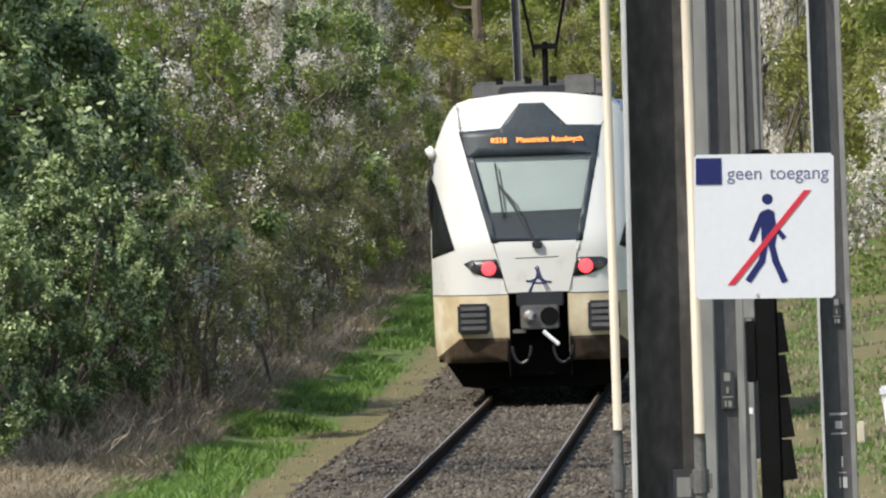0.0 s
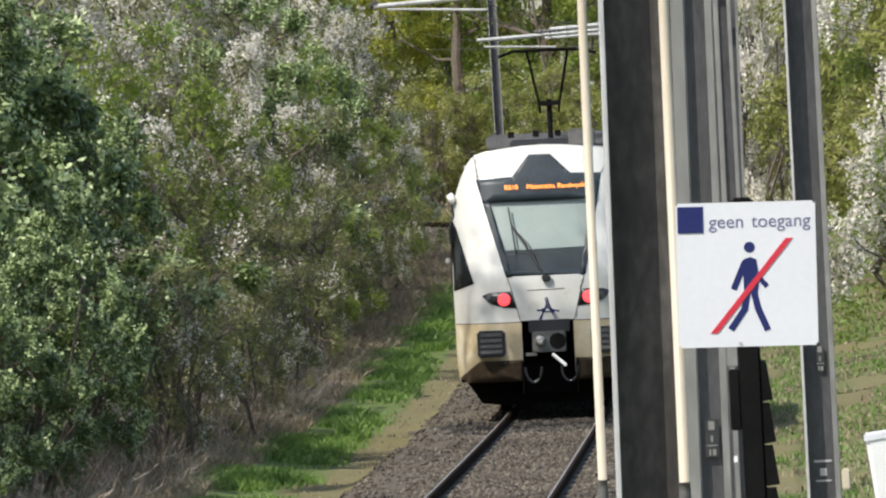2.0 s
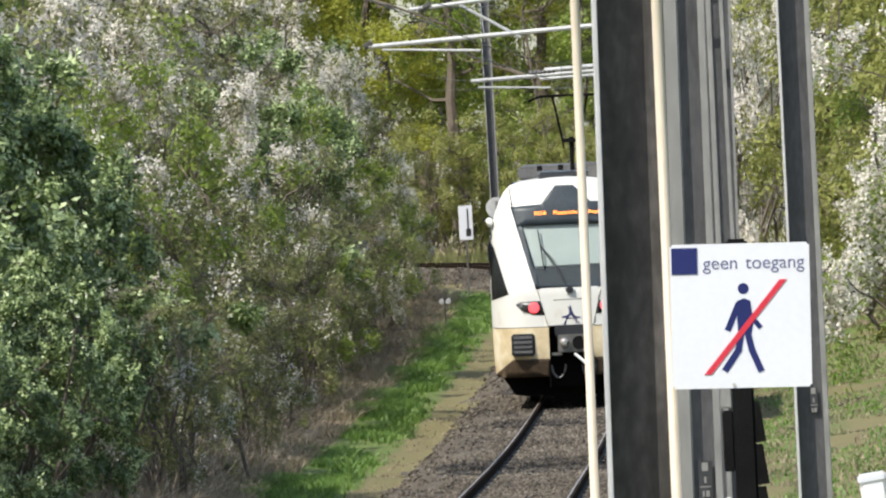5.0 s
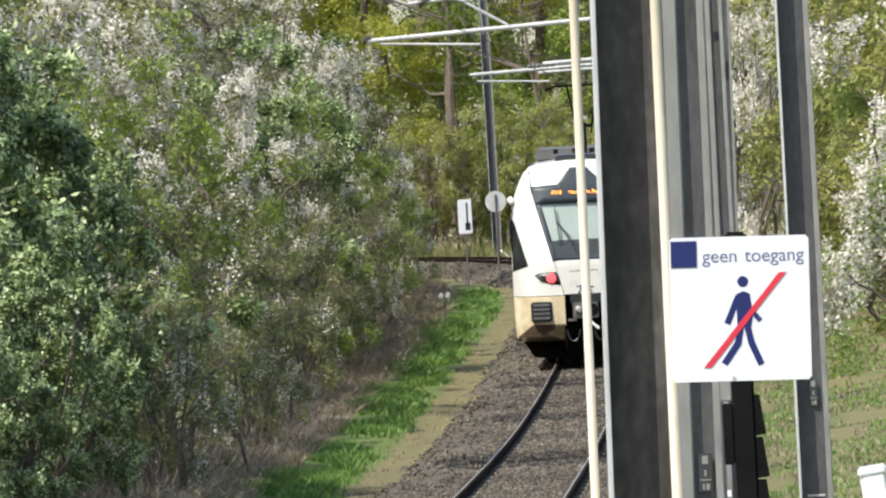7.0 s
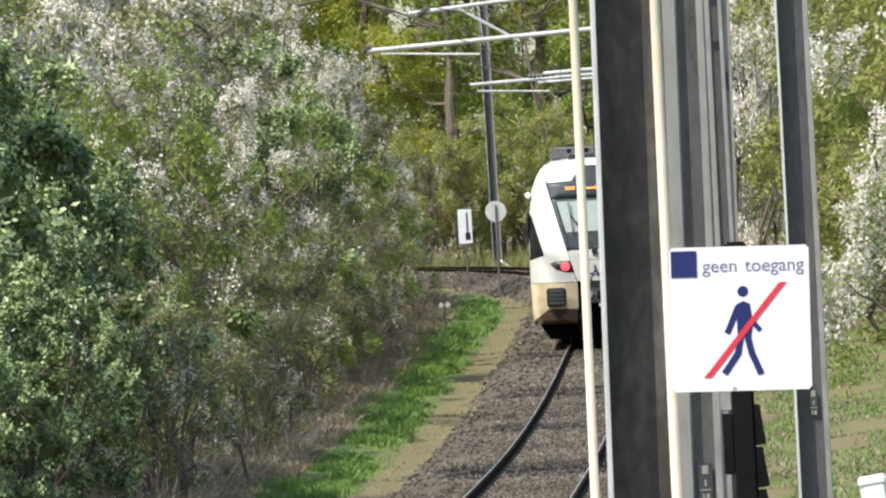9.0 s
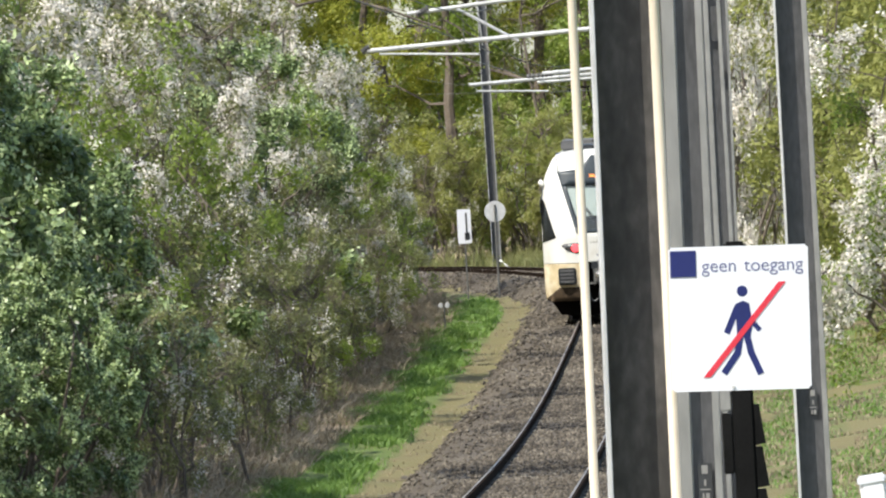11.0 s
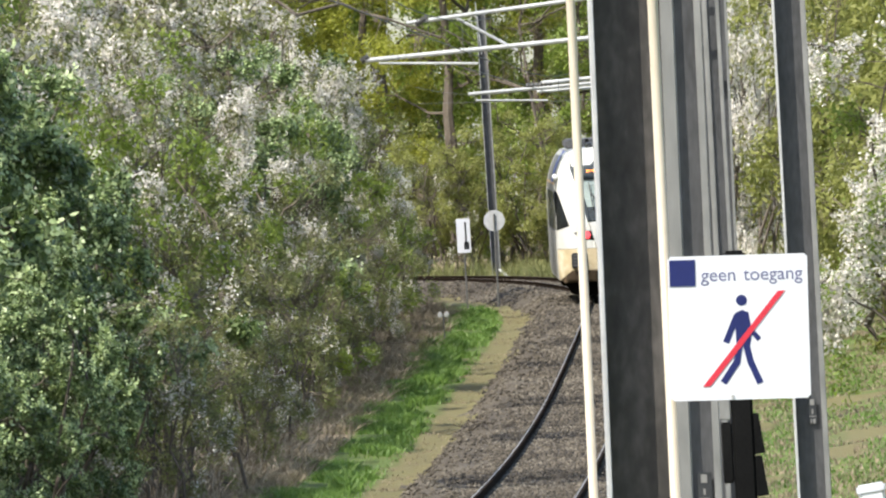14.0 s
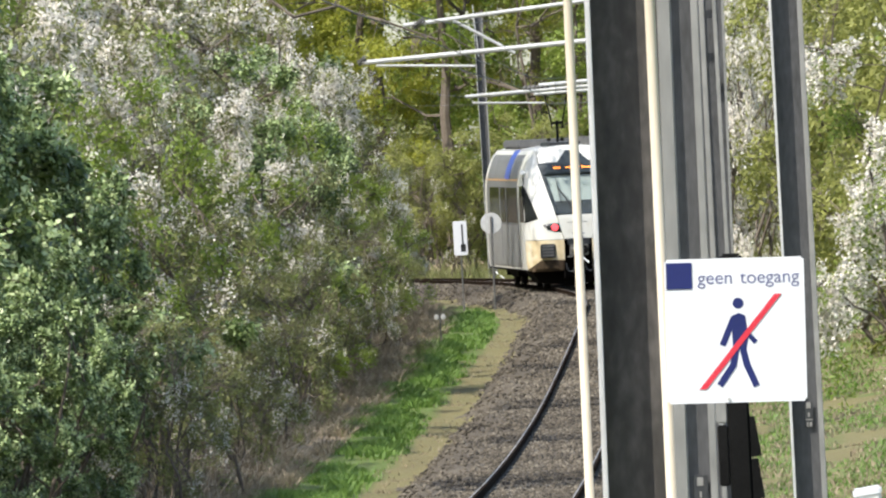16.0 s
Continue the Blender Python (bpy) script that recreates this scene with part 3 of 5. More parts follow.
def build_grass(name, mat, label, n, lat_lo, lat_hi, height, seed, width=0.012, lean=0.35, d_hi=300, d_lo=110, gap=0.0):
    rng = np.random.default_rng(seed)
    d = d_lo + rng.random(n) ** 1.3 * (d_hi - d_lo)
    lat = rng.uniform(lat_lo, lat_hi, n)
    keep = [grass_here(l, q, gap) for l, q in zip(lat, d)]
    lat, d = lat[keep], d[keep]
    p = np.array([on_ground(l, q) for l, q in zip(lat, d)])
    n = len(p)
    tall = np.array([0.7 + 0.9 * max(0, 0.4 + noise.noise((l * 0.8, q * 0.3, seed + 4))) for l, q in zip(lat, d)])
    hh = height * rng.uniform(0.5, 1.3, n) * tall
    a = rng.uniform(0, 6.28, n)
    w = width * (1 + np.clip((d - 130) / 170, 0, 1))
    side = np.stack([np.cos(a), np.sin(a), np.zeros(n)], 1) * w[:, None]
    bend = rng.normal(size=(n, 3)) * lean
    bend[:, 2] = 0
    tip = p + np.stack([np.zeros(n), np.zeros(n), hh], 1) + bend * hh[:, None]
    midp = p + np.stack([np.zeros(n), np.zeros(n), hh * 0.6], 1) + bend * hh[:, None] * 0.35
    v = np.stack([p - side, p + side, midp + side * 0.7, tip, midp - side * 0.7], 1).reshape(-1, 3)
    i = np.arange(n)[:, None] * 5
    f = np.concatenate([i + np.array([[0, 1, 2]]), i + np.array([[0, 2, 4]]), i + np.array([[4, 2, 3]])], 1).reshape(-1, 3)
    raw_mesh(name, v, f, mat, label, "grass")


def overhanging_tree(d, x, top, seed, reach):
    """A nearly bare tree with one long limb over the line."""
    rng = np.random.default_rng(seed)
    z0 = track_z(min(d, 372)) - 0.2
    tree = thing("bare_tree", "nearly bare grey-brown tree with a long overhanging limb", "tree", pose(x, d, z0))
    bm = bmesh.new()
    spine = limb(rng, bm, (0, 0, -0.3), (0.3, 0, top), 0.085, 0.025, 0.06, 8, 6)
    main = []
    if reach:
        main = limb(rng, bm, (0.2, 0, top * 0.85), (reach, -1.0, top * 0.68), 0.06, 0.015, 0.22, 6, 8)
    for k in range(16):
        b = spine[2 + k % 5]
        main += limb(rng, bm, b, b + Vector((rng.normal() * 1.6, rng.normal(), rng.uniform(0.6, 2.6))), 0.05, 0.012, 0.2, 5, 5)[1:]
    part("trunk", bm, M_BARK, tree)
    bm = bmesh.new()
    ends = []
    for k in range(240):
        b = main[rng.integers(len(main))]
        e = b + Vector((rng.normal() * 0.5, rng.normal() * 0.4, rng.normal() * 0.45 + 0.1))
        limb(rng, bm, b, e, 0.014, 0.004, 0.25, 3, 3)
        ends.append(e)
    tagged(part("twig_mass", bm, M_BARK, tree), kind="stuff")
    c = np.repeat(np.array(ends), 5, 0) + rng.normal(size=(len(ends) * 5, 3)) * 0.12
    v, f = leaf_quads(c, unit(rng.normal(size=c.shape)), rng, 0.11, 0.06)
    raw_mesh("crown", v, f, M_LEAF_C, "", "", tree)


overhanging_tree(238, -5.0, 10.5, 91, 6.2)
for k in range(4):
    overhanging_tree(356 + 3 * k, 3.4 + 1.6 * k, 13 + k % 3, 95 + k, 0)


def shade_tree():
    """A tall thin tree behind the hedge, out of view, added so its upper limbs shade the line."""
    rng = np.random.default_rng(131)
    tree = thing("unseen_shade_tree", "tall thin unseen tree in sparse young leaf, placed to shade the line", "tree", group="hedge trees")
    bm = bmesh.new()
    spine = limb(rng, bm, (0, 0, -0.3), (1.2, 0, 17.0), 0.11, 0.03, 0.05, 7, 8)
    tips = []
    for k in range(9):
        b = spine[5 + k % 4]
        tips += limb(rng, bm, b, b + Vector((rng.uniform(2.5, 8.5), rng.normal() * 0.5, rng.uniform(0.0, 1.6))), 0.06, 0.014, 0.14, 5, 7)[1:]
    part("trunk", bm, M_BARK, tree)
    bm = bmesh.new()
    ends = []
    for k in range(170):
        b = tips[rng.integers(len(tips))]
        e = b + Vector((rng.normal() * 0.5, rng.normal() * 0.35, rng.normal() * 0.4 + 0.1))
        limb(rng, bm, b, e, 0.014, 0.004, 0.25, 3, 3)
        ends.append(e)
    tagged(part("twig_mass", bm, M_BARK, tree), kind="stuff")
    c = np.repeat(np.array(ends), 24, 0) + rng.normal(size=(len(ends) * 24, 3)) * 0.2
    v, f = leaf_quads(c, unit(rng.normal(size=c.shape)), rng, 0.16, 0.1)
    raw_mesh("crown", v, f, M_LEAF_C, "", "", tree)
    return tree


SHADE_TREE = shade_tree()
for k, (lat, d, turn, size) in enumerate(((-13.5, 108, 8, 1.0), (-13.4, 147.5, 4, 1.0), (-13.8, 151, -5, 1.04), (-14.0, 174, 9, 0.96), (-14.3, 196, -8, 1.0), (-13.6, 220, 3, 1.05), (-14.2, 238, -10, 1.0), (-13.6, 279, 4, 1.0), (-14.2, 297, -6, 1.0))):
    at = on_ground(lat, d)
    tree = SHADE_TREE if k == 0 else copy_thing(SHADE_TREE, pose(at.x, at.y, at.z, 0, 0, turn))
    tree.matrix_basis = pose(at.x, at.y, at.z, 0, 0, turn)
    tree.scale = (size, size, size)


def fallen_branch():
    rng = np.random.default_rng(3)
    at = on_ground(-5.3, 133.5)
    ob = thing("fallen_branch", "pale broken branch lying in dry grass", "branch", pose(*at))
    bm = bmesh.new()
    limb(rng, bm, (-0.25, 0, 0), (0.12, 0, 0.3), 0.035, 0.012, 0.15, 6, 5)
    limb(rng, bm, (0.0, 0, 0.18), (0.22, 0.05, 0.25), 0.016, 0.006, 0.15, 5, 3)
    part("limb", bm, M_DEADWOOD, ob)


M_DEADWOOD = surface("bleached_dead_wood", [(0.3, (0.32, 0.26, 0.2)), (0.7, (0.55, 0.47, 0.38))], 0.9, 0, 6, 40, 0.3)
fallen_branch()

build_grass("lush_grass", M_GRASS, "patches of lush green grass along the mossy path", 90000, -4.75, -3.4, 0.15, 3, gap=0.45, lean=0.6)
build_grass("thin_grass", M_GRASS, "thin green grass on the earth", 22000, -5.4, -3.2, 0.09, 21, gap=0.25)
build_grass("moss_path_grass", M_DRY, "short worn grass on the mossy path", 3000, -3.5, -2.5, 0.03, 5, gap=0.2)
build_grass("dry_grass", M_DRY, "tangled dry grass at the foot of the hedge", 48000, -6.4, -4.5, 0.22, 6, 0.008, 1.1, gap=0.1)
build_grass("tall_grass", M_DRYGREEN, "tall olive grass beyond the bend", 26000, 1.6, 17.0, 0.5, 17, 0.009, 0.5, d_lo=318, d_hi=352)
build_grass("verge_grass", M_GRASS, "rough green grass on the far verge", 36000, 2.6, 9.0, 0.08, 8, gap=0.45, d_hi=260, lean=0.7)
build_grass("verge_dry_grass", M_DRY, "patchy dry grass on the far verge", 40000, 2.6, 9.0, 0.07, 10, gap=0.3, d_hi=260)


def build_brush():
    rng = np.random.default_rng(15)
    bm = bmesh.new()
    for i in range(2400):
        d, lat = 126 + rng.random() ** 1.15 * 180, -4.9 - 1.7 * rng.random() ** 0.6
        p = on_ground(lat, d)
        a, L = rng.uniform(0, 6.28), rng.uniform(0.2, 1.0)
        tip = p + Vector((math.cos(a) * L * 0.5, math.sin(a) * L * 0.5, L * rng.uniform(0.4, 1)))
        limb(rng, bm, p, tip, 0.009, 0.003, 0.25, 3, 3)
    ob = part("bramble_stems", bm, M_TWIG)
    tagged(ob, "tangle of dry brown bramble stems under the hedge", "brambles", kind="stuff")


def build_dead_stems():
    rng = np.random.default_rng(25)
    bm = bmesh.new()
    for i in range(420):
        d, lat = 127 + rng.random() * 75, -5.0 - 1.4 * rng.random()
        p = on_ground(lat, d)
        a, L = rng.normal(0.8, 1.5), rng.uniform(0.2, 1.0)
        tip = p + Vector((math.cos(a) * L * 0.7, math.sin(a) * L * 0.4, L * rng.uniform(0.3, 0.9)))
        limb(rng, bm, p, tip, 0.009, 0.003, 0.3, 4, 4)
    ob = part("dead_stems", bm, M_DEADWOOD)
    tagged(ob, "pale bleached dead stems leaning out of the hedge foot", "dead stems", kind="stuff")


build_brush()
build_dead_stems()


# ---- overhead line masts ----
M_GREYSTEEL = surface("plain_grey_steel", [(0.3, (0.15, 0.15, 0.143)), (0.7, (0.29, 0.285, 0.272))], 0.65, 0.2, 3, 12, 0.1, (1, 1, 0.3))
def h_mast(x, d, base, height, w=0.3, lean=0.0, turn=0.0, label="galvanised steel overhead line mast of H section", web=M_WEB2):
    mast = thing("line_mast", label, "mast", pose(x, d, base, 0, lean, turn), "overhead line masts")
    h, t, e = w / 2, 0.016 if w > 0.25 else 0.013, 0.15
    for s in (-1, 1):
        part("flange", boxes((s * h - (t if s > 0 else 0), s * h + (0 if s > 0 else t), -e, e, 0, height), bevel=0.003), M_STEEL, mast, "pale galvanised flange")
    part("web", boxes((-h + t, h - t, -0.006, 0.006, 0, height)), web, mast, "weathered web coloured dark for the flange shade")
    # added pale strip in place of the sunlit part of web and flange
    part("sunlit_strip", boxes((h - 0.05, h - 0.002, -e - 0.032, -e - 0.002, 0, height - 0.3), bevel=0.004), M_GREYSTEEL, mast, "pale strip standing in for the sunlit edge of the web")
    part("foot", boxes((-h - 0.12, h + 0.12, -h - 0.12, h + 0.12, -0.5, 0.03), bevel=0.02), M_SLEEPER, mast, "concrete footing")
    return mast


def bars_plate(mast, x, y, z, w, h, bars):
    """A dark plate with pale bars where writing stands."""
    plate = part("number_plate", boxes((x - w / 2, x + w / 2, y - 0.008, y, z - h / 2, z + h / 2), bevel=0.003), M_PLATE, mast, "dark plate with pale marks")
    for bx, bz, bw, bh in bars:
        part("mark", boxes((x + bx - bw / 2, x + bx + bw / 2, y - 0.012, y - 0.008, z + bz - bh / 2, z + bz + bh / 2)), M_GREYSTEEL, plate)
    return plate


def base_at(x, d):
    return ground_z(x - track_x(d), max(0, d))


NUMBER = [(0, 0.085, 0.04, 0.055), (0, 0.0, 0.014, 0.04), (0, -0.045, 0.07, 0.008), (-0.014, -0.09, 0.012, 0.04), (0.014, -0.09, 0.022, 0.04)]
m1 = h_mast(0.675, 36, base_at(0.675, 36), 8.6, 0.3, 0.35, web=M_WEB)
bars_plate(m1, 0.03, -0.03, 2.49 - base_at(0.675, 36), 0.12, 0.13, [(0.0, 0.0, 0.05, 0.07)])
m2 = h_mast(1.59, 66, base_at(1.59, 66), 8.6, 0.3, 0.1)
bars_plate(m2, 0.035, -0.03, 2.02 - base_at(1.59, 66), 0.1, 0.25, NUMBER)
m3 = h_mast(2.475, 96, base_at(2.475, 96), 8.6, 0.3, -0.2)
m4 = h_mast(3.48, 126, base_at(3.48, 126), 8.6, 0.3, -0.5)
mr = h_mast(3.315, 93, base_at(3.315, 93), 8.6, 0.3, -0.4, 0, "galvanised steel overhead line mast with number plates")
bars_plate(mr, 0.02, -0.03, 1.98 - base_at(3.315, 93), 0.08, 0.22, NUMBER)
pz = 0.62 - base_at(3.315, 93)
for bx, bz, bw, bh in [(0.0, 0.42, 0.16, 0.02), (0.0, 0.32, 0.06, 0.07), (0.0, 0.24, 0.14, 0.014), (0.02, -0.02, 0.014, 0.1), (0.02, -0.12, 0.07, 0.01), (-0.005, -0.21, 0.014, 0.1), (0.04, -0.21, 0.04, 0.1)]:
    part("painted_mark", boxes((bx - bw / 2, bx + bw / 2, -0.012, -0.006, pz + bz - bh / 2, pz + bz + bh / 2)), M_STEEL, mr, "pale painted mark")
part("junction_box", boxes((0.16, 0.24, -0.2, -0.1, 0.77 - base_at(3.315, 93), 0.97 - base_at(3.315, 93)), bevel=0.015), M_BEIGE, mr, "beige plastic junction box")
far_mast = h_mast(1.76, 335, 2.0, 9.0, 0.3, -0.9, 0, "galvanised mast beyond the bend with a cantilever")
cable = bmesh.new()
tube(cable, [(0.1, -0.2, 0.4), (0.25, -0.5, 0.25), (0.45, -0.6, 0.1)], 0.03, 6)
part("cable_guard", cable, M_WHITE, far_mast, "white cable guard")


def arm(name, a, b, r, parent, mat=M_STEEL, label="galvanised tube"):
    bm = bmesh.new()
    inv = parent.matrix_basis.inverted()
    tube(bm, [inv @ Vector(a), inv @ Vector(b)], r, 8)
    return part(name, bm, mat, parent, label)


def insulator(a, b, parent):
    bm = bmesh.new()
    inv = parent.matrix_basis.inverted()
    a, b = inv @ Vector(a), inv @ Vector(b)
    pts, rad = [], []
    for k in range(13):
        pts.append(a.lerp(b, k / 12))
        rad.append(0.05 if k % 2 else 0.028)
    tube(bm, pts, rad, 8)
    return part("insulator", bm, M_SLEEVE, parent, "ribbed grey insulator")


# cantilever over the track at the fourth mast
y = 125.8
arm("cantilever_tube", (-0.85, y, 5.94), (3.4, y, 6.17), 0.03, m4)
arm("top_tube", (-0.32, y, 6.38), (3.4, y, 6.72), 0.026, m4)
arm("registration_arm", (-0.68, y, 5.9), (0.55, y, 5.84), 0.016, m4)
arm("strut", (0.3, y, 6.42), (1.05, y, 5.98), 0.02, m4)
insulator((-0.9, y, 5.93), (-0.8, y, 5.99), m4)
insulator((-0.2, y, 6.36), (-0.05, y, 6.44), m4)
arm("drop_wire", (0.55, y, 6.6), (0.6, y, 5.95), 0.006, m4)
m5 = h_mast(5.35, 190, base_at(5.35, 190), 8.6, 0.3, 0.2)
y = 189.8
arm("cantilever_tube", (0.62, y, 6.31), (5.3, y, 6.52), 0.035, m5)
arm("top_tube", (2.0, y, 6.46), (5.3, y, 6.62), 0.04, m5)
arm("registration_arm", (0.75, y, 6.19), (2.1, y, 6.13), 0.018, m5)
arm("strut", (1.9, y, 6.3), (5.3, y, 6.42), 0.03, m5)
insulator((1.7, y, 6.42), (2.2, y, 6.44), m5)
m6 = h_mast(7.0, 255, base_at(7.0, 255), 8.6, 0.3, 0.2)
arm("cantilever_tube", (3.3, 254.8, 7.4), (7.0, 254.8, 7.7), 0.035, m6)


def wires():
    """Contact wire and catenary over the line, with droppers."""
    line = thing("overhead_wire", "thin copper contact wire under a catenary", "wire")
    spans = [(-20, 6.0), (36, 5.85), (81, 5.85), (126, 5.85), (190, 6.1), (255, 6.9), (335, 8.0)]
    for (a, za), (b, zb) in zip(spans, spans[1:]):
        st = 1 if a != 36 else -1
        pa, pb = Vector((track_x(max(a, 0)) - 0.25 * st, a, za)), Vector((track_x(b) + 0.25 * st, b, zb))
        bm = bmesh.new()
        tube(bm, [pa, pb], 0.006, 5)
        part("contact_wire", bm, M_SLEEVE, line, "dark contact wire")
        bm = bmesh.new()
        tube(bm, [pa.lerp(pb, k / 10) + Vector((0, 0, 0.55 - 1.3 * (k / 10) * (1 - k / 10))) for k in range(11)], 0.006, 5)
        part("catenary", bm, M_SLEEVE, line, "dark catenary wire")
        for k in (2, 4, 6, 8):
            q = pa.lerp(pb, k / 10)
            bm = bmesh.new()
            tube(bm, [q, q + Vector((0, 0, 0.55 - 1.3 * (k / 10) * (1 - k / 10)))], 0.004, 4)
            part("dropper", bm, M_SLEEVE, line)


wires()


# ---- no-entry sign on cream tubes ----
def tube_post(x, d, top, sleeve_top, r):
    g = base_at(x, d)
    post = thing("tube_post", "slim cream-painted tube post in a grey sleeve", "post", pose(x, d, g), "cream tube posts")
    bm = bmesh.new()
    tube(bm, [(0, 0, sleeve_top - 0.05 - g), (0, 0, top - g)], r, 14)
    part("upper_tube", bm, M_TUBE, post, "cream-painted tube", True)
    bm = bmesh.new()
    tube(bm, [(0, 0, -0.3), (0, 0, sleeve_top - g - 0.03), (0, 0, sleeve_top - g)], [r * 1.15, r * 1.15, r * 1.02], 14)
    part("sleeve", bm, M_SLEEVE, post, "dull grey sleeve", True)
    bm = bmesh.new()
    tube(bm, [(0, 0, sleeve_top - g - 0.2), (0, 0, sleeve_top - g - 0.12)], r * 1.55, 12)
    box(bm, -r * 2.1, r * 2.1, -0.012, 0.012, sleeve_top - g - 0.185, sleeve_top - g - 0.135)
    part("clamp", bm, M_SLEEVE, post, "grey bolted clamp")
    return post


tube_post(0.468, 34, 6.2, 2.76, 0.0155)
post = tube_post(0.742, 34, 6.2, 2.74, 0.018)


def no_entry_sign():
    # local x to the right, z up, from the lower left corner; faces -y
    sign = thing("no_entry_sign", "square white no-entry sign with struck-out blue walking figure", "sign", pose(0.742, 33.965, 3.19, 0, 1.0, 0))
    W, Hh = 0.468, 0.484
    bm = boxes((0, W, 0.0, 0.004, 0, Hh))
    bmesh.ops.bevel(bm, geom=[e for e in bm.edges if abs(e.verts[0].co.y - e.verts[1].co.y) > 0.003], offset=0.008, segments=3, affect="EDGES")
    part("board", bm, M_SIGN, sign, "white enamelled board")
    part("back_rail", boxes((0.0, W - 0.04, 0.004, 0.014, 0.1, 0.13), (0.0, W - 0.04, 0.004, 0.014, 0.34, 0.37)), M_STEEL, sign, "grey fixing rails")
    part("blue_square", boxes((0.006, 0.092, -0.003, 0, Hh - 0.1, Hh - 0.012)), M_BLUE, sign, "dark blue square")
    writing("lettering", "geen", 0.063, 0.0006, M_INK, sign, pose(0.17, -0.0007, Hh - 0.066, 90), "slate-blue word")
    writing("lettering", "toegang", 0.063, 0.0006, M_INK, sign, pose(0.352, -0.0007, Hh - 0.066, 90), "slate-blue word")
    bm = bmesh.new()

    def P(px, py):
        return ((px - 1186) / 528, Hh - (py - 461) / 528)

    def stroke(pts, w, front):
        for a, b in zip(pts, pts[1:]):
            a, b = Vector(P(*a)), Vector(P(*b))
            n = (b - a).normalized()
            s = Vector((-n.y, n.x)) * w / 2
            prism(bm, [a - s - n * w * 0.3, b - s + n * w * 0.3, b + s + n * w * 0.3, a + s - n * w * 0.3], front, 0.001)
            front -= 0.0001

    cx, cz = P(1315, 541)
    prism(bm, [(cx + 0.0185 * math.cos(k * 0.3927), cz + 0.0185 * math.sin(k * 0.3927)) for k in range(16)], -0.0012, 0.001)
    prism(bm, [P(1303, 563), P(1316, 558), P(1327, 563), P(1332, 600), P(1328, 622), P(1304, 622), P(1303, 590)], -0.0012, 0.001)
    part("figure", bm, M_BLUE, sign, "blue walking figure")
    for k, (name, pts, w) in enumerate((("figure_limb", [(1305, 570), (1287, 612)], 0.021), ("figure_limb", [(1327, 590), (1343, 609)], 0.017), ("figure_limb", [(1310, 618), (1304, 650), (1281, 683)], 0.022), ("figure_limb", [(1320, 615), (1328, 650), (1343, 685)], 0.022))):
        bm = bmesh.new()
        stroke(pts, w, -0.0013 - 0.0002 * k)
        part(name, bm, M_BLUE, sign)
    bm = bmesh.new()
    a, b = Vector(P(1247, 692)), Vector(P(1388, 526))
    prism(bm, [a + Vector((-0.008, 0)), a + Vector((0.016, 0)), b + Vector((0.008, 0)), b + Vector((-0.016, 0))], -0.0026, 0.001)
    part("red_bar", bm, M_RED, sign, "red diagonal bar")
    bm = bmesh.new()
    tube(bm, [(W * 0.44, -0.004, 0.012), (W * 0.44, 0, 0.012)], 0.006, 10)
    part("bolt", bm, M_STEEL, sign)
    return sign


no_entry_sign()


# ---- light signal seen from its side, behind the sign ----
def light_signal():
    g = base_at(2.315, 80)
    sig = thing("light_signal", "black railway light signal with stacked hoods", "signal", pose(2.315, 80, g, 0, -0.3, 0))
    bm = bmesh.new()
    tube(bm, [(0, 0, -0.3), (0, 0, 3.5 - g)], 0.05, 10)
    part("post", bm, M_BLACK, sig)
    part("back_board", boxes((-0.085, 0.085, -0.1, 0.1, 0.2 - g, 3.53 - g), bevel=0.02), M_BLACK, sig, "matt black housing")
    for k in range(4):
        z = 2.24 - g - k * 0.335
        bm = bmesh.new()
        prism(bm, [(0.085, z), (0.085, z - 0.32), (0.165 + 0.012 * k, z - 0.31), (0.125 + 0.012 * k, z)], -0.09, 0.09)
        part("hood", bm, M_BLACK, sig, "black sun hood")
    part("side_box", boxes((-0.18, -0.09, -0.08, 0.08, 2.2 - g, 2.42 - g), bevel=0.01), M_GREYSTEEL, sig, "dull grey side box")
    part("side_box", boxes((-0.17, -0.09, -0.08, 0.08, 1.7 - g, 2.18 - g), bevel=0.01), M_BLACK, sig)
    part("label_plate", boxes((-0.165, -0.135, -0.09, -0.08, 1.45 - g, 1.5 - g)), M_WHITE, sig, "small white plate")


light_signal()


def marker_post():
    g = base_at(3.15, 70)
    mk = thing("marker_post", "white-painted slanted marker post at the verge", "post", pose(3.15, 70, g, 0, -7, 0))
    bm = boxes((-0.09, 0.09, -0.05, 0.05, -0.3, 1.9 - g), bevel=0.02)
    part("slab", bm, M_WHITE, mk, "white-painted slab")
    part("cap", boxes((-0.1, 0.1, -0.06, 0.06, 1.86 - g, 1.93 - g), bevel=0.015), M_SIGN, mk)


marker_post()


# ---- small signs at the bend ----
def stake(name, x, d, top, r, label, cat, lean=0.0, mat=M_SLEEVE):
    g = base_at(x, d)
    t = thing(name, label, cat, pose(x, d, g, 0, lean, 0))
    bm = bmesh.new()
    tube(bm, [(0, 0, -0.3), (0, 0, top - g)], r, 8)
    part("stake", bm, mat, t)
    return t, g


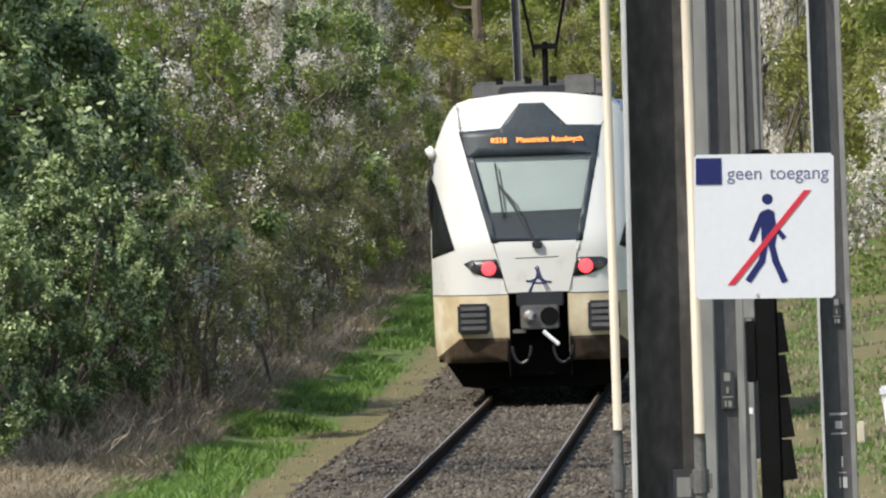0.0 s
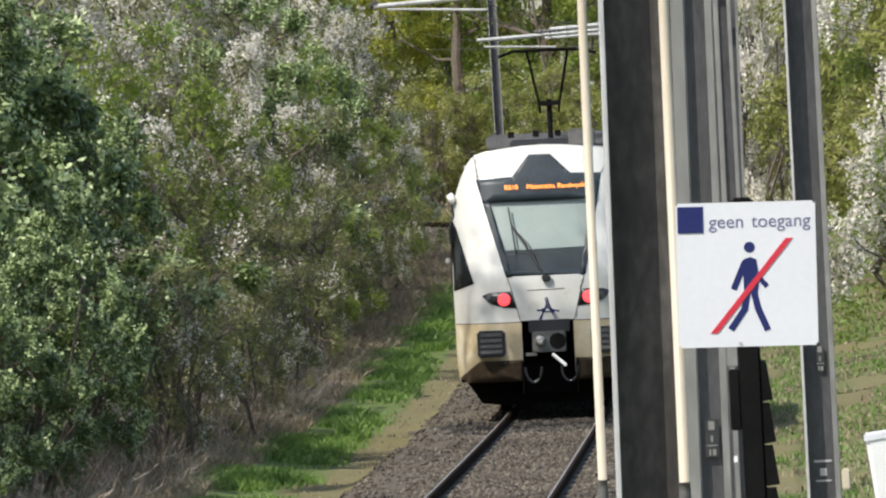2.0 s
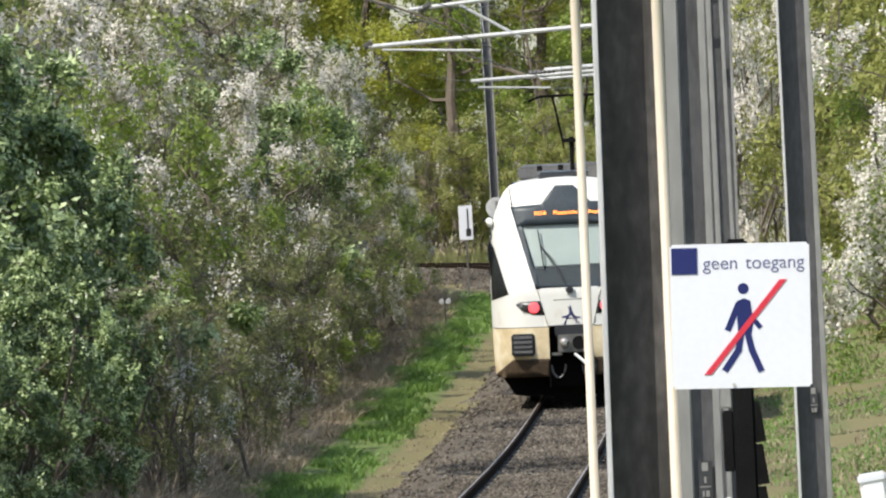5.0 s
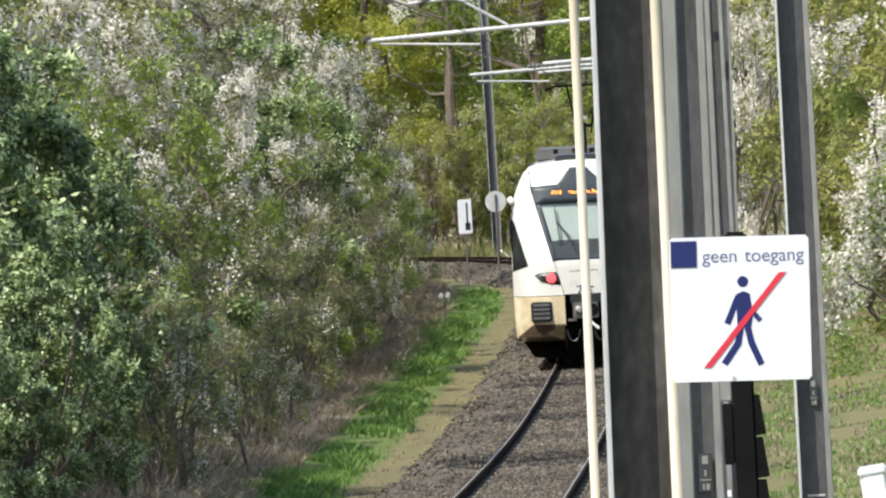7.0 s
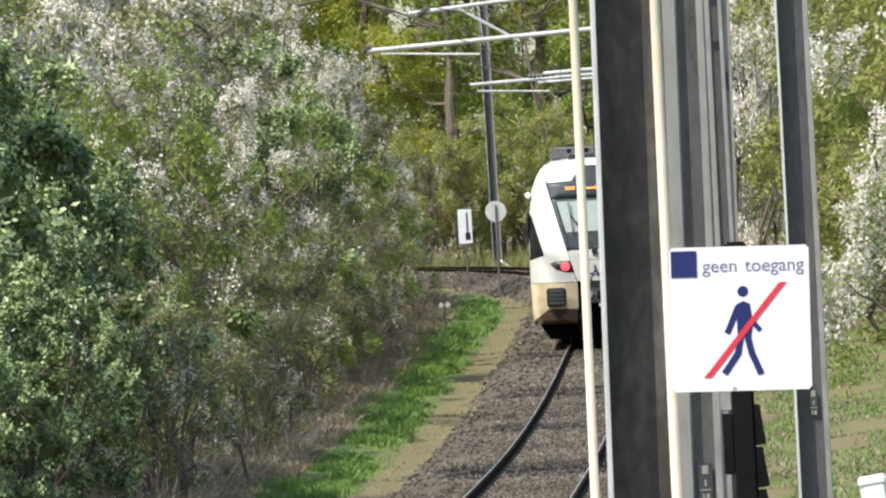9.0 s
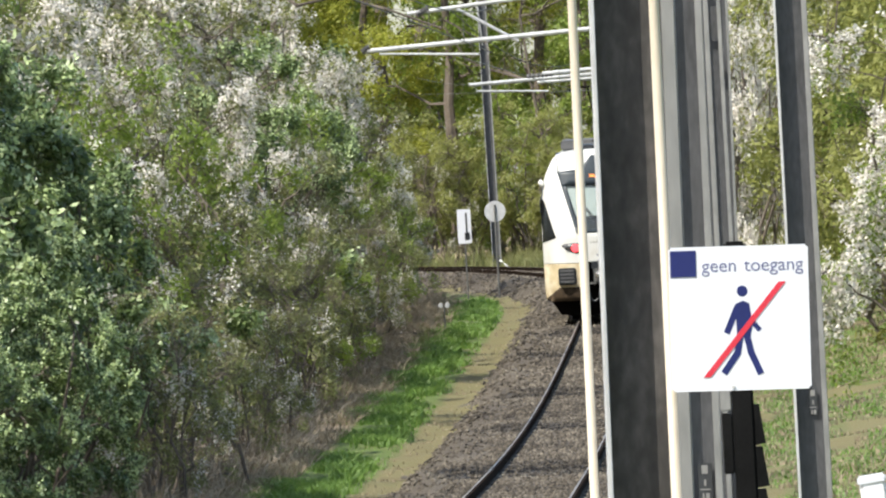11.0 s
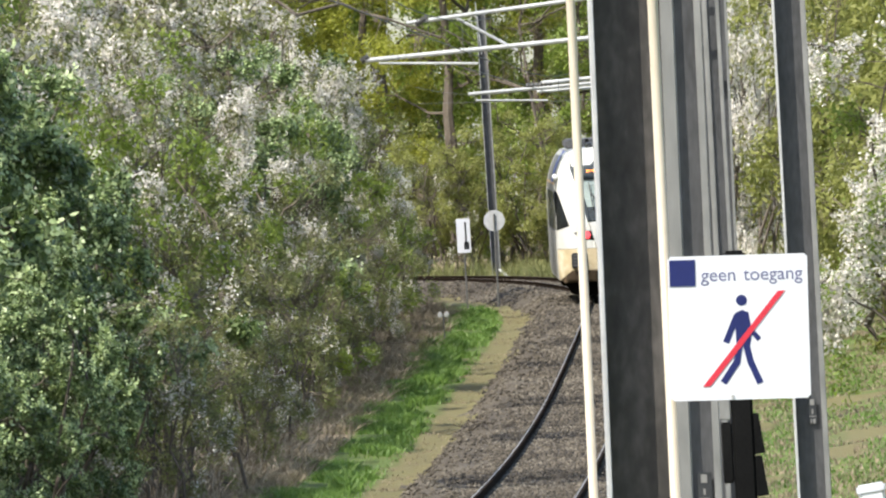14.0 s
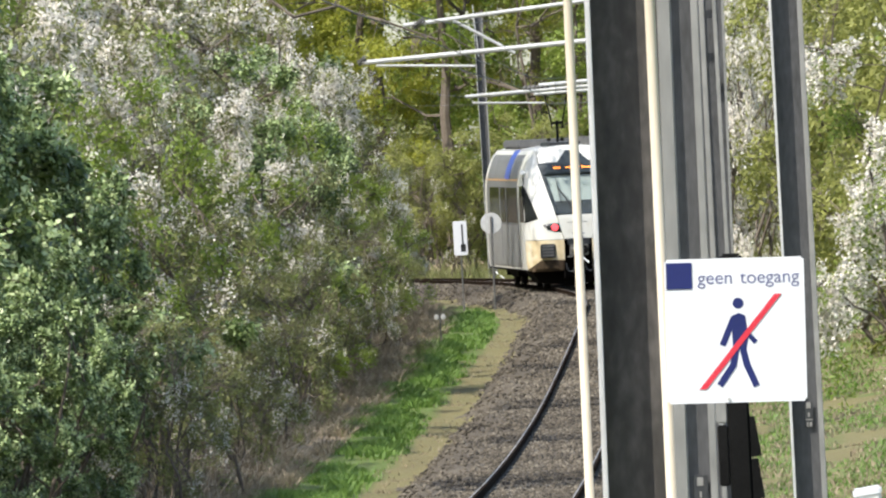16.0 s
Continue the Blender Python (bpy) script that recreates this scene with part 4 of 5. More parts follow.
board, g = stake("board_sign", 0.66, 296, 4.05, 0.025, "white rectangular board on a thin stake", "sign", -0.6)
part("board", boxes((-0.2, 0.2, -0.03, -0.01, 3.1 - g, 4.1 - g), bevel=0.02), M_SIGN, board, "white board")
part("mark", boxes((0.04, 0.09, -0.036, -0.03, 3.3 - g, 4.0 - g), (0.0, 0.15, -0.036, -0.03, 3.2 - g, 3.42 - g)), M_PLATE, board, "dark marks")
disc, g = stake("disc_sign", 1.575, 298, 4.2, 0.03, "pale round disc on a dark stake", "sign", -0.3)
bm = bmesh.new()
tube(bm, [(0, 0.03, 4.0 - g), (0, 0.05, 4.0 - g)], 0.31, 28)
part("disc", bm, M_STEEL, disc, "pale grey round disc")
mk, g = stake("track_marker", -0.05, 258, 1.62, 0.02, "low stake with two pale reflector heads", "marker")
for s in (-1, 1):
    part("reflector", boxes((s * 0.085 - 0.06, s * 0.085 + 0.06, -0.05, 0.03, 1.57 - g, 1.72 - g), bevel=0.03), M_STEEL, mk, "pale grey reflector head")
stk, g = stake("wooden_stake", -3.32, 165, 0.35, 0.03, "thin dark leaning stake in the grass", "stake", -12, M_BARK)


# ---- the train: origin at rail level under the tail, +y is its way ----
M_TWHITE = surface("train_white_paint", [(0.25, (0.5, 0.47, 0.4)), (0.42, (0.64, 0.63, 0.59)), (0.55, (0.64, 0.64, 0.61)), (0.8, (0.68, 0.68, 0.66))], 0.3, 0, 0.9, 5, 0.0, coat=0.3)
M_TCREAM = surface("stained_cream_bumper", [(0.3, (0.36, 0.27, 0.15)), (0.5, (0.58, 0.48, 0.31)), (0.62, (0.68, 0.62, 0.48))], 0.5, 0, 1.1, 4, 0.0)
M_TGREY = surface("train_grey_side", [(0.3, (0.1, 0.1, 0.098)), (0.7, (0.17, 0.17, 0.165))], 0.5, 0.0, 2, 25, 0.03, spec=0.25)
M_TSHEEN = surface("side_reflection_grey", [(0.3, (0.15, 0.15, 0.15)), (0.7, (0.26, 0.26, 0.26))], 0.4, 0.0, 2, 12, 0.0, spec=0.3)
M_TBLUE = surface("train_blue_stripe", [(0.3, (0.02, 0.05, 0.3)), (0.7, (0.03, 0.07, 0.38))], 0.3, 0, 3, 30, 0.02)
M_TORANGE = surface("train_orange_line", [(0.3, (0.36, 0.2, 0.07)), (0.7, (0.44, 0.25, 0.1))], 0.4, 0, 3, 30, 0)
M_TDARK = surface("train_dark_frame", [(0.3, (0.012, 0.013, 0.016)), (0.7, (0.03, 0.032, 0.037))], 0.35, 0, 3, 30, 0.02)
# slate tone puts the reflected sky into the band's colour
M_TBAND = surface("slate_glazed_band", [(0.3, (0.022, 0.03, 0.038)), (0.7, (0.045, 0.058, 0.068))], 0.4, 0, 3, 30, 0.0, spec=0.25)
M_TBROWN = surface("stained_shaded_flare", [(0.3, (0.022, 0.016, 0.011)), (0.7, (0.09, 0.062, 0.038))], 0.7, 0, 2.0, 8, 0.0, spec=0.2)
M_ROOF = surface("roof_equipment_grey", [(0.3, (0.06, 0.06, 0.062)), (0.7, (0.14, 0.14, 0.14))], 0.7, 0.1, 3, 30, 0.1)
# near black, so the shade under the car is in the colour
M_UNDER = surface("grimy_shaded_underframe", [(0.3, (0.003, 0.003, 0.003)), (0.7, (0.011, 0.009, 0.008))], 0.9, 0.0, 4, 40, 0.2, spec=0.05)
M_COUPLER = surface("worn_coupler_metal", [(0.3, (0.08, 0.075, 0.07)), (0.7, (0.22, 0.215, 0.2))], 0.5, 0.6, 6, 50, 0.15)
M_CHROME = surface("polished_cone", [(0.3, (0.6, 0.6, 0.6)), (0.7, (0.7, 0.7, 0.7))], 0.25, 0.9, 6, 50, 0)
M_TAIL = glow("red_tail_light", (1.0, 0.07, 0.085), 1.05)
M_LED = glow("amber_display", (1.0, 0.3, 0.04), 2.2)
M_CABWALL = surface("pale_cab_wall", [(0.3, (0.5, 0.56, 0.54)), (0.7, (0.62, 0.67, 0.65))], 0.6, 0, 2, 30, 0)


def glass_material(name, tint, clear):
    m, nt, b = mat_base(name)
    b.inputs["Base Color"].default_value = hexcol(tint)
    b.inputs["Roughness"].default_value = 0.05
    tr = nt.nodes.new("ShaderNodeBsdfTransparent")
    tr.inputs[0].default_value = (0.8, 0.86, 0.85, 1)
    mx = nt.nodes.new("ShaderNodeMixShader")
    mx.inputs[0].default_value = clear
    nt.links.new(b.outputs[0], mx.inputs[1])
    nt.links.new(tr.outputs[0], mx.inputs[2])
    nt.links.new(mx.outputs[0], nt.nodes["Material Output"].inputs[0])
    return m


# the grey tint stands in for reflections on the windscreen
M_SCREEN = glass_material("windscreen_glass", (0.12, 0.14, 0.15), 0.6)
M_WINDOW = glass_material("tinted_side_glass", (0.012, 0.013, 0.014), 0.1)
M_WINDOW.node_tree.nodes["Principled BSDF"].inputs["Specular IOR Level"].default_value = 0.15
M_LENS = glass_material("lamp_lens", (0.1, 0.1, 0.1), 0.6)

LEN = 12.0
HALF = [(0.56, 1.44), (0.8, 1.465), (1.4, 1.48), (2.7, 1.49), (3.1, 1.475), (3.35, 1.43), (3.58, 1.36), (3.8, 1.27), (3.98, 1.17), (4.09, 1.07), (4.14, 0.9), (4.18, 0.6), (4.21, 0.3)]


def outline():
    right = [(w, z) for z, w in HALF]
    return right + [(0.0, 4.22)] + [(-w, z) for w, z in right[::-1]]


def nose_y(x, z):
    """How far the nose's skin lies behind the foremost point."""
    ax = min(1.5, abs(x)) / 1.48
    slant = 0.34 * max(0, z - 2.15) + 0.10 * max(0, z - 3.7) ** 1.0
    low = 0.22 * max(0, 1.0 - z)
    return 0.12 * ax ** 2 + 0.75 * ax ** 6 + slant + low


def skin(poly, off=0.0, thick=0.0, step=0.07):
    """A patch of the nose's skin with that outline in x and z, raised by off, with folded-back rims."""
    bm = bmesh.new()
    bm.faces.new([bm.verts.new((x, 0, z)) for x, z in poly])
    bmesh.ops.triangulate(bm, faces=bm.faces[:], ngon_method="EAR_CLIP")
    xs, zs = [p[0] for p in poly], [p[1] for p in poly]
    for k in range(1, int((max(xs) - min(xs)) / step) + 1):
        bmesh.ops.bisect_plane(bm, geom=bm.verts[:] + bm.edges[:] + bm.faces[:], plane_co=(min(xs) + k * step, 0, 0), plane_no=(1, 0, 0))
    for k in range(1, int((max(zs) - min(zs)) / (step * 2)) + 1):
        bmesh.ops.bisect_plane(bm, geom=bm.verts[:] + bm.edges[:] + bm.faces[:], plane_co=(0, 0, min(zs) + k * step * 2), plane_no=(0, 0, 1))
    for v in bm.verts:
        v.co.y = nose_y(v.co.x, v.co.z) - off
    for f in bm.faces:
        f.smooth = True
        f.normal_update()
        if f.normal.y > 0:
            f.normal_flip()
    if thick:
        rim = [e for e in bm.edges if e.is_boundary]
        r = bmesh.ops.extrude_edge_only(bm, edges=rim)
        for v in r["geom"]:
            if isinstance(v, bmesh.types.BMVert):
                v.co.y += thick
    return bm


def mirror(poly):
    return [(-x, z) for x, z in poly[::-1]]


def side_patch(side, y0, y1, z0, z1, off, cells=10):
    """A strip of the car's side between two lengths and heights, lying off outside its skin."""
    def w(z):
        for (a, wa), (b, wb) in zip(HALF, HALF[1:]):
            if z <= b:
                return wa + (wb - wa) * max(0, (z - a)) / (b - a)
        return 0.3
    bm = bmesh.new()
    rows = []
    for k in range(cells + 1):
        z = z0 + (z1 - z0) * k / cells
        rows.append([bm.verts.new((side * (w(z) + off), yy, z + (off if z > 4.05 else 0))) for yy in (y0, y1)])
    for a, b in zip(rows, rows[1:]):
        bm.faces.new((a[0], a[1], b[1], b[0]))
    rim = [e for e in bm.edges if e.is_boundary]
    r = bmesh.ops.extrude_edge_only(bm, edges=rim)
    for v in r["geom"]:
        if isinstance(v, bmesh.types.BMVert):
            v.co.x -= side * (off + 0.02)
    bmesh.ops.recalc_face_normals(bm, faces=bm.faces[:])
    return bm


def blind_mesh():
    bm = skin([(-0.62, 2.57), (0.64, 2.59), (0.82, 3.34), (-0.84, 3.34)], -0.06)
    return bm


def build_train():
    train = thing("train", "white and grey electric railcar with red tail lights", "train")
    ol = outline()
    # shell: nose skin with the windscreen left open, and the long sides
    bm = bmesh.new()
    for poly in ([(-1.44, 0.56), (-1.465, 0.8), (-1.48, 1.43), (-0.41, 1.43), (-0.41, 0.56)], mirror([(-1.44, 0.56), (-1.465, 0.8), (-1.48, 1.43), (-0.41, 1.43), (-0.41, 0.56)])):
        me = bpy.data.meshes.new("tmp")
        b2 = skin(poly)
        for f in b2.faces:
            f.material_index = 1
        b2.to_mesh(me)
        b2.free()
        bm.from_mesh(me)
        bpy.data.meshes.remove(me)
    left = [(-1.48, 1.44), (-0.42, 1.44), (-0.6, 2.17), (-1.03, 3.70), (-0.47, 3.73), (-0.2, 4.07), (0.0, 4.07), (0.0, 4.22)] + [(-w, z) for z, w in HALF[::-1] if z > 1.5]
    right = [(1.48, 1.44)] + [(w, z) for z, w in HALF if z > 1.5] + [(0.0, 4.22), (0.0, 4.07), (0.14, 4.07), (0.375, 3.76), (0.92, 3.74), (0.61, 2.17), (0.43, 1.44)]
    for poly in (left, right, [(-0.415, 1.455), (0.425, 1.455), (0.605, 2.165), (-0.595, 2.165)]):
        me = bpy.data.meshes.new("tmp")
        b2 = skin(poly)
        b2.to_mesh(me)
        b2.free()
        bm.from_mesh(me)
        bpy.data.meshes.remove(me)
    a = [bm.verts.new((x, nose_y(x, z), z)) for x, z in ol]
    b = [bm.verts.new((x, LEN, z)) for x, z in ol]
    for i in range(len(ol) - 1):
        bm.faces.new((a[i], a[i + 1], b[i + 1], b[i]))
    bm.faces.new(b)
    bmesh.ops.recalc_face_normals(bm, faces=bm.faces[:])
    part("shell", bm, [M_TWHITE, M_TCREAM], train, "white painted shell with a stained cream bumper")
    part("floor_pan", boxes((-1.42, 1.42, 1.0, LEN - 0.05, 0.5, 0.58)), M_UNDER, train)
    # windscreen: dark frame band above, glass with the cab behind
    frame_top = [(-0.95, 3.335), (0.868, 3.34), (0.94, 3.74), (0.375, 3.76), (0.14, 4.07), (-0.2, 4.07), (-0.47, 3.73), (-1.05, 3.70)]
    ws = part("windscreen", skin([(-0.565, 2.21), (0.575, 2.21), (0.81, 3.33), (-0.87, 3.32)], -0.012), M_SCREEN, train, "large raked windscreen")
    ws.visible_shadow = False
    part("display_band", skin(frame_top, 0.006, 0.016), M_TBAND, train, "dark glazed band over the windscreen")
    for strip in ([(-0.625, 2.15), (-0.53, 2.15), (-0.85, 3.345), (-0.955, 3.345)], [(0.54, 2.15), (0.635, 2.15), (0.872, 3.345), (0.78, 3.345)], [(-0.6, 2.165), (0.61, 2.165), (0.625, 2.24), (-0.615, 2.24)]):
        part("windscreen_seal", skin(strip, 0.006, 0.018), M_TBAND, train, "dark rubber seal")
    part("sun_blind", blind_mesh(), M_CABWALL, train, "pale roller blind behind the windscreen")
    part("cab_lining", boxes((-1.2, 1.2, 2.05, 2.1, 1.5, 3.9), (-1.2, -1.16, 0.9, 2.05, 1.5, 3.7), (1.16, 1.2, 0.9, 2.05, 1.5, 3.7)), M_ROOF, train, "dark cab lining")
    part("dashboard", boxes((-0.95, 0.95, 0.5, 1.3, 1.9, 2.5), (0.35, 0.6, 0.5, 0.8, 2.5, 2.66), bevel=0.03), M_ROOF, train, "dark driving desk")
    n = Vector((0, -1, 0.34)).normalized()
    sl = math.degrees(math.atan(0.34))
    for word, wx in (("RS18", -0.49), ("Maastricht", -0.02), ("Randwyck", 0.46)):
        writing("destination", word, 0.106, 0.001, M_LED, train, pose(wx, nose_y(0.3, 3.53) - 0.045, 3.56, 90 - sl, 0, 0), "glowing amber word")
    # wiper
    def on(x, z, o=0.04):
        return (x, nose_y(x, z) - o, z)
    bm = bmesh.new()
    tube(bm, [on(0.0, 2.12, 0.06), on(-0.1, 2.3, 0.06), on(-0.3, 2.65, 0.05), on(-0.5, 2.95, 0.04)], 0.018, 6)
    tube(bm, [on(-0.06, 2.2, 0.05), on(-0.24, 2.65, 0.05), on(-0.46, 2.9, 0.04)], 0.007, 6)
    w = part("wiper", bm, M_TDARK, train, "black windscreen wiper")
    bm = bmesh.new()
    tube(bm, [on(-0.45, 2.5, 0.03), on(-0.5, 2.9, 0.03), on(-0.55, 3.25, 0.03)], 0.014, 6)
    part("blade", bm, M_TDARK, w)
    part("wiper_mount", boxes((-0.06, 0.08, nose_y(0, 2.1) - 0.07, nose_y(0, 2.1), 2.06, 2.17), bevel=0.02), M_TDARK, train, "black wiper mount")
    # lamp clusters
    lamp = [(-1.02, 1.87), (-0.9, 1.92), (-0.56, 1.925), (-0.48, 1.66), (-0.7, 1.68), (-0.9, 1.75)]
    for s, poly in ((-1, lamp), (1, mirror(lamp))):
        cl = part("lamp_housing", skin(poly, 0.012, 0.03), M_TDARK, train, "dark almond-shaped lamp housing")
        for x, r, mt, nm, lb in ((-0.67, 0.1, M_TAIL, "tail_light", "glowing red tail light"), (-0.86, 0.065, M_LENS, "headlight", "unlit clear headlight")):
            bm = bmesh.new()
            cx = s * abs(x)
            tube(bm, [(cx, nose_y(cx, 1.81) - 0.018, 1.8), (cx, nose_y(cx, 1.81) - 0.032, 1.8), (cx, nose_y(cx, 1.81) - 0.04, 1.8)], [r, r, r * 0.7], 20)
            part(nm, bm, mt, cl, lb)
    # joints of the nose panels
    for pts in ([(-0.6, 2.16), (-0.42, 1.45)], [(0.61, 2.16), (0.43, 1.45)], [(-1.47, 1.435), (-1.0, 1.435), (-0.42, 1.435)], [(0.42, 1.435), (1.0, 1.435), (1.47, 1.435)], [(-0.3, 1.93), (0.3, 1.94)], [(-1.08, 4.08), (-1.02, 3.8), (-0.99, 3.7)], [(1.08, 4.08), (0.98, 3.8), (0.93, 3.74)]):
        dense = []
        for p, q in zip(pts, pts[1:]):
            dense += [(p[0] + (q[0] - p[0]) * k / 8, p[1] + (q[1] - p[1]) * k / 8) for k in range(9)]
        bm = bmesh.new()
        tube(bm, [on(x, z, 0.0) for x, z in dense], 0.007, 4)
        part("panel_joint", bm, M_SLEEVE, train, "grey panel joint")
    # emblem of crossed strokes
    bm = bmesh.new()
    for pts in ([(-0.13, 1.46), (-0.03, 1.62), (0.02, 1.8)], [(-0.1, 1.46), (-0.06, 1.6), (0.03, 1.7)], [(0.0, 1.82), (0.06, 1.65), (0.17, 1.47)], [(-0.03, 1.8), (0.05, 1.62), (0.13, 1.47)], [(-0.16, 1.62), (0.0, 1.58), (0.19, 1.6)], [(-0.15, 1.6), (0.0, 1.65), (0.19, 1.58)]):
        dense = []
        for p, q in zip(pts, pts[1:]):
            dense += [(p[0] + (q[0] - p[0]) * k / 5, p[1] + (q[1] - p[1]) * k / 5) for k in range(6)]
        tube(bm, [on(x, z, 0.004) for x, z in dense], 0.009, 4)
    part("emblem", bm, M_BLUE, train, "dark blue emblem of crossed strokes")
    # grilles on the bumper
    for s in (-1, 1):
        x0, x1 = sorted((s * 1.12, s * 0.68))
        yb = nose_y(s * 0.7, 1.1)
        gr = part("grille", boxes((x0, x1, yb - 0.05, yb + 0.3, 0.9, 1.32), bevel=0.03), M_TDARK, train, "dark louvred grille")
        for k in range(4):
            bm = bmesh.new()
            z = 0.96 + k * 0.09
            prism(bm, [(x0 + 0.05, z), (x1 - 0.05, z), (x1 - 0.05, z + 0.05), (x0 + 0.05, z + 0.05)], yb - 0.075, yb - 0.045)
            part("louvre", bm, M_ROOF, gr)
    # lower flare of the bumper: brown stain, with its own shade in the colour
    fl = [(-1.44, 0.575), (-1.1, 0.84), (-0.42, 0.84), (-0.42, 0.5), (-1.3, 0.5)]
    for poly in (fl, mirror(fl)):
        part("lower_flare", skin(poly, 0.006, 0.05), M_TBROWN, train, "stained lower flare, darkened for its own shade")
    # coupler in its pocket
    part("pocket", boxes((-0.43, 0.44, 0.5, 0.55, 0.3, 1.45), (-0.43, -0.41, 0.05, 0.5, 0.3, 1.45), (0.42, 0.44, 0.05, 0.5, 0.3, 1.45), (-0.43, 0.44, 0.05, 0.5, 1.44, 1.46)), M_UNDER, train, "black coupler pocket")
    cp = part("coupler", boxes((-0.25, 0.28, -0.12, 0.3, 0.95, 1.28), bevel=0.02), M_COUPLER, train, "worn automatic coupler")
    part("contact_box", boxes((-0.3, 0.35, -0.05, 0.3, 1.26, 1.46), bevel=0.02), M_TDARK, cp, "dark contact box")
    bm = bmesh.new()
    tube(bm, [(-0.12, -0.12, 1.13), (-0.12, -0.2, 1.13), (-0.12, -0.27, 1.13)], [0.1, 0.085, 0.04], 16)
    part("cone", bm, M_CHROME, cp, "bright coupler cone")
    bm = bmesh.new()
    tube(bm, [(0.15, -0.1, 1.12), (0.15, -0.135, 1.12)], 0.13, 18)
    part("socket", bm, M_BLACK, cp)
    bm = bmesh.new()
    tube(bm, [(0.06, -0.16, 0.92), (0.27, -0.2, 0.73)], 0.028, 8)
    part("lever", bm, M_WHITE, cp, "white release lever")
    part("bracket", boxes((-0.36, -0.18, -0.08, -0.04, 0.9, 0.95)), M_COUPLER, cp)
    for s, x in ((-1, -0.25), (1, 0.32)):
        bm = bmesh.new()
        tube(bm, [(x + 0.13 * math.cos(a) - 0.0, 0.0, 0.72 + 0.24 * math.sin(a)) for a in [math.pi + k * math.pi / 10 for k in range(11)]], 0.022, 6)
        part("hose", bm, M_TDARK, cp, "black rubber hose")
    # apron and bogies below
    bm = bmesh.new()
    prism(bm, [(-1.36, 0.56), (1.36, 0.56), (1.1, 0.16), (0.8, 0.12), (-0.8, 0.12), (-1.1, 0.16)], 0.8, 2.6)
    part("apron", bm, M_UNDER, train, "snow plough apron, coloured black for the shade under the nose")
    for cy in (3.0, LEN - 2.6):
        bog = part("bogie", boxes((-1.05, -0.9, cy - 1.6, cy + 1.6, 0.35, 0.62), (0.9, 1.05, cy - 1.6, cy + 1.6, 0.35, 0.62), (-0.9, 0.9, cy - 0.3, cy + 0.3, 0.35, 0.6), bevel=0.03), M_UNDER, train, "black bogie frame")
        for ay in (-1.05, 1.05):
            for s in (-1, 1):
                bm = bmesh.new()
                tube(bm, [(s * 0.7, cy + ay, 0.4), (s * 0.84, cy + ay, 0.4)], 0.4, 24)
                tube(bm, [(s * 0.84, cy + ay, 0.4), (s * 1.08, cy + ay, 0.4)], 0.12, 12)
                part("wheel", bm, M_UNDER, bog, "dark steel wheel")
    part("under_box", boxes((-1.3, 1.3, 5.0, 7.2, 0.3, 0.56), bevel=0.04), M_UNDER, train, "black equipment box")
    # sides: cab window, grey panels, passenger windows, stripes
    for s in (-1, 1):
        cw = [(-1.475, 1.95), (-1.14, 2.07), (-1.4, 2.95), (-1.472, 3.08)]
        poly = cw if s < 0 else mirror(cw)
        part("cab_side_window", skin(poly, 0.012, 0.05, 0.04), M_WINDOW, train, "dark wrap-round cab window")
        part("cab_window_rear", side_patch(s, 0.95, 2.0, 1.97, 3.05, 0.008), M_WINDOW, train, "dark cab side window")
        part("side_panel", side_patch(s, 2.5, LEN, 0.62, 4.1, 0.006, 24), M_TGREY, train, "glossy grey side panel")
        # paler sheet: the reflection low on the side is put into its colour
        part("lower_sheen_panel", side_patch(s, 2.5, LEN - 0.5, 0.64, 1.88, 0.011), M_TSHEEN, train, "lower side panel made paler for its reflection")
        for y0, y1 in ((2.7, 5.6), (6.0, 7.4), (7.8, 10.6)):
            part("side_window", side_patch(s, y0, y1, 1.95, 3.0, 0.012), M_WINDOW, train, "tinted passenger window")
        for y0 in (5.65, 7.45):
            part("door_joint", side_patch(s, y0, y0 + 0.05, 0.64, 3.2, 0.014), M_TDARK, train)
        part("blue_stripe", side_patch(s, 5.0, 6.4, 3.25, 4.09, 0.012, 12), M_TBLUE, train, "blue stripe rising over the roof edge")
        part("orange_line", side_patch(s, 2.6, LEN, 3.2, 3.25, 0.013, 2), M_TORANGE, train, "thin orange line")
        part("white_band", side_patch(s, LEN - 0.5, LEN, 0.62, 4.1, 0.01, 24), M_TWHITE, train, "white end band")
        bm = bmesh.new()
        px = s * 1.46
        tube(bm, [(px - s * 0.06, 1.1, 3.4), (px, 1.05, 3.42), (px + s * 0.05, 1.05, 3.4)], [0.05, 0.1, 0.07], 12)
        cam_pod = part("camera_pod", bm, M_TWHITE, train, "white rear-view camera pod")
        bm = bmesh.new()
        tube(bm, [(px, 1.05, 3.34), (px - s * 0.02, 1.05, 3.15), (px + s * 0.05, 1.02, 2.95), (px + s * 0.04, 1.0, 2.7)], 0.018, 6)
        part("cable", bm, M_TDARK, cam_pod, "black cable")
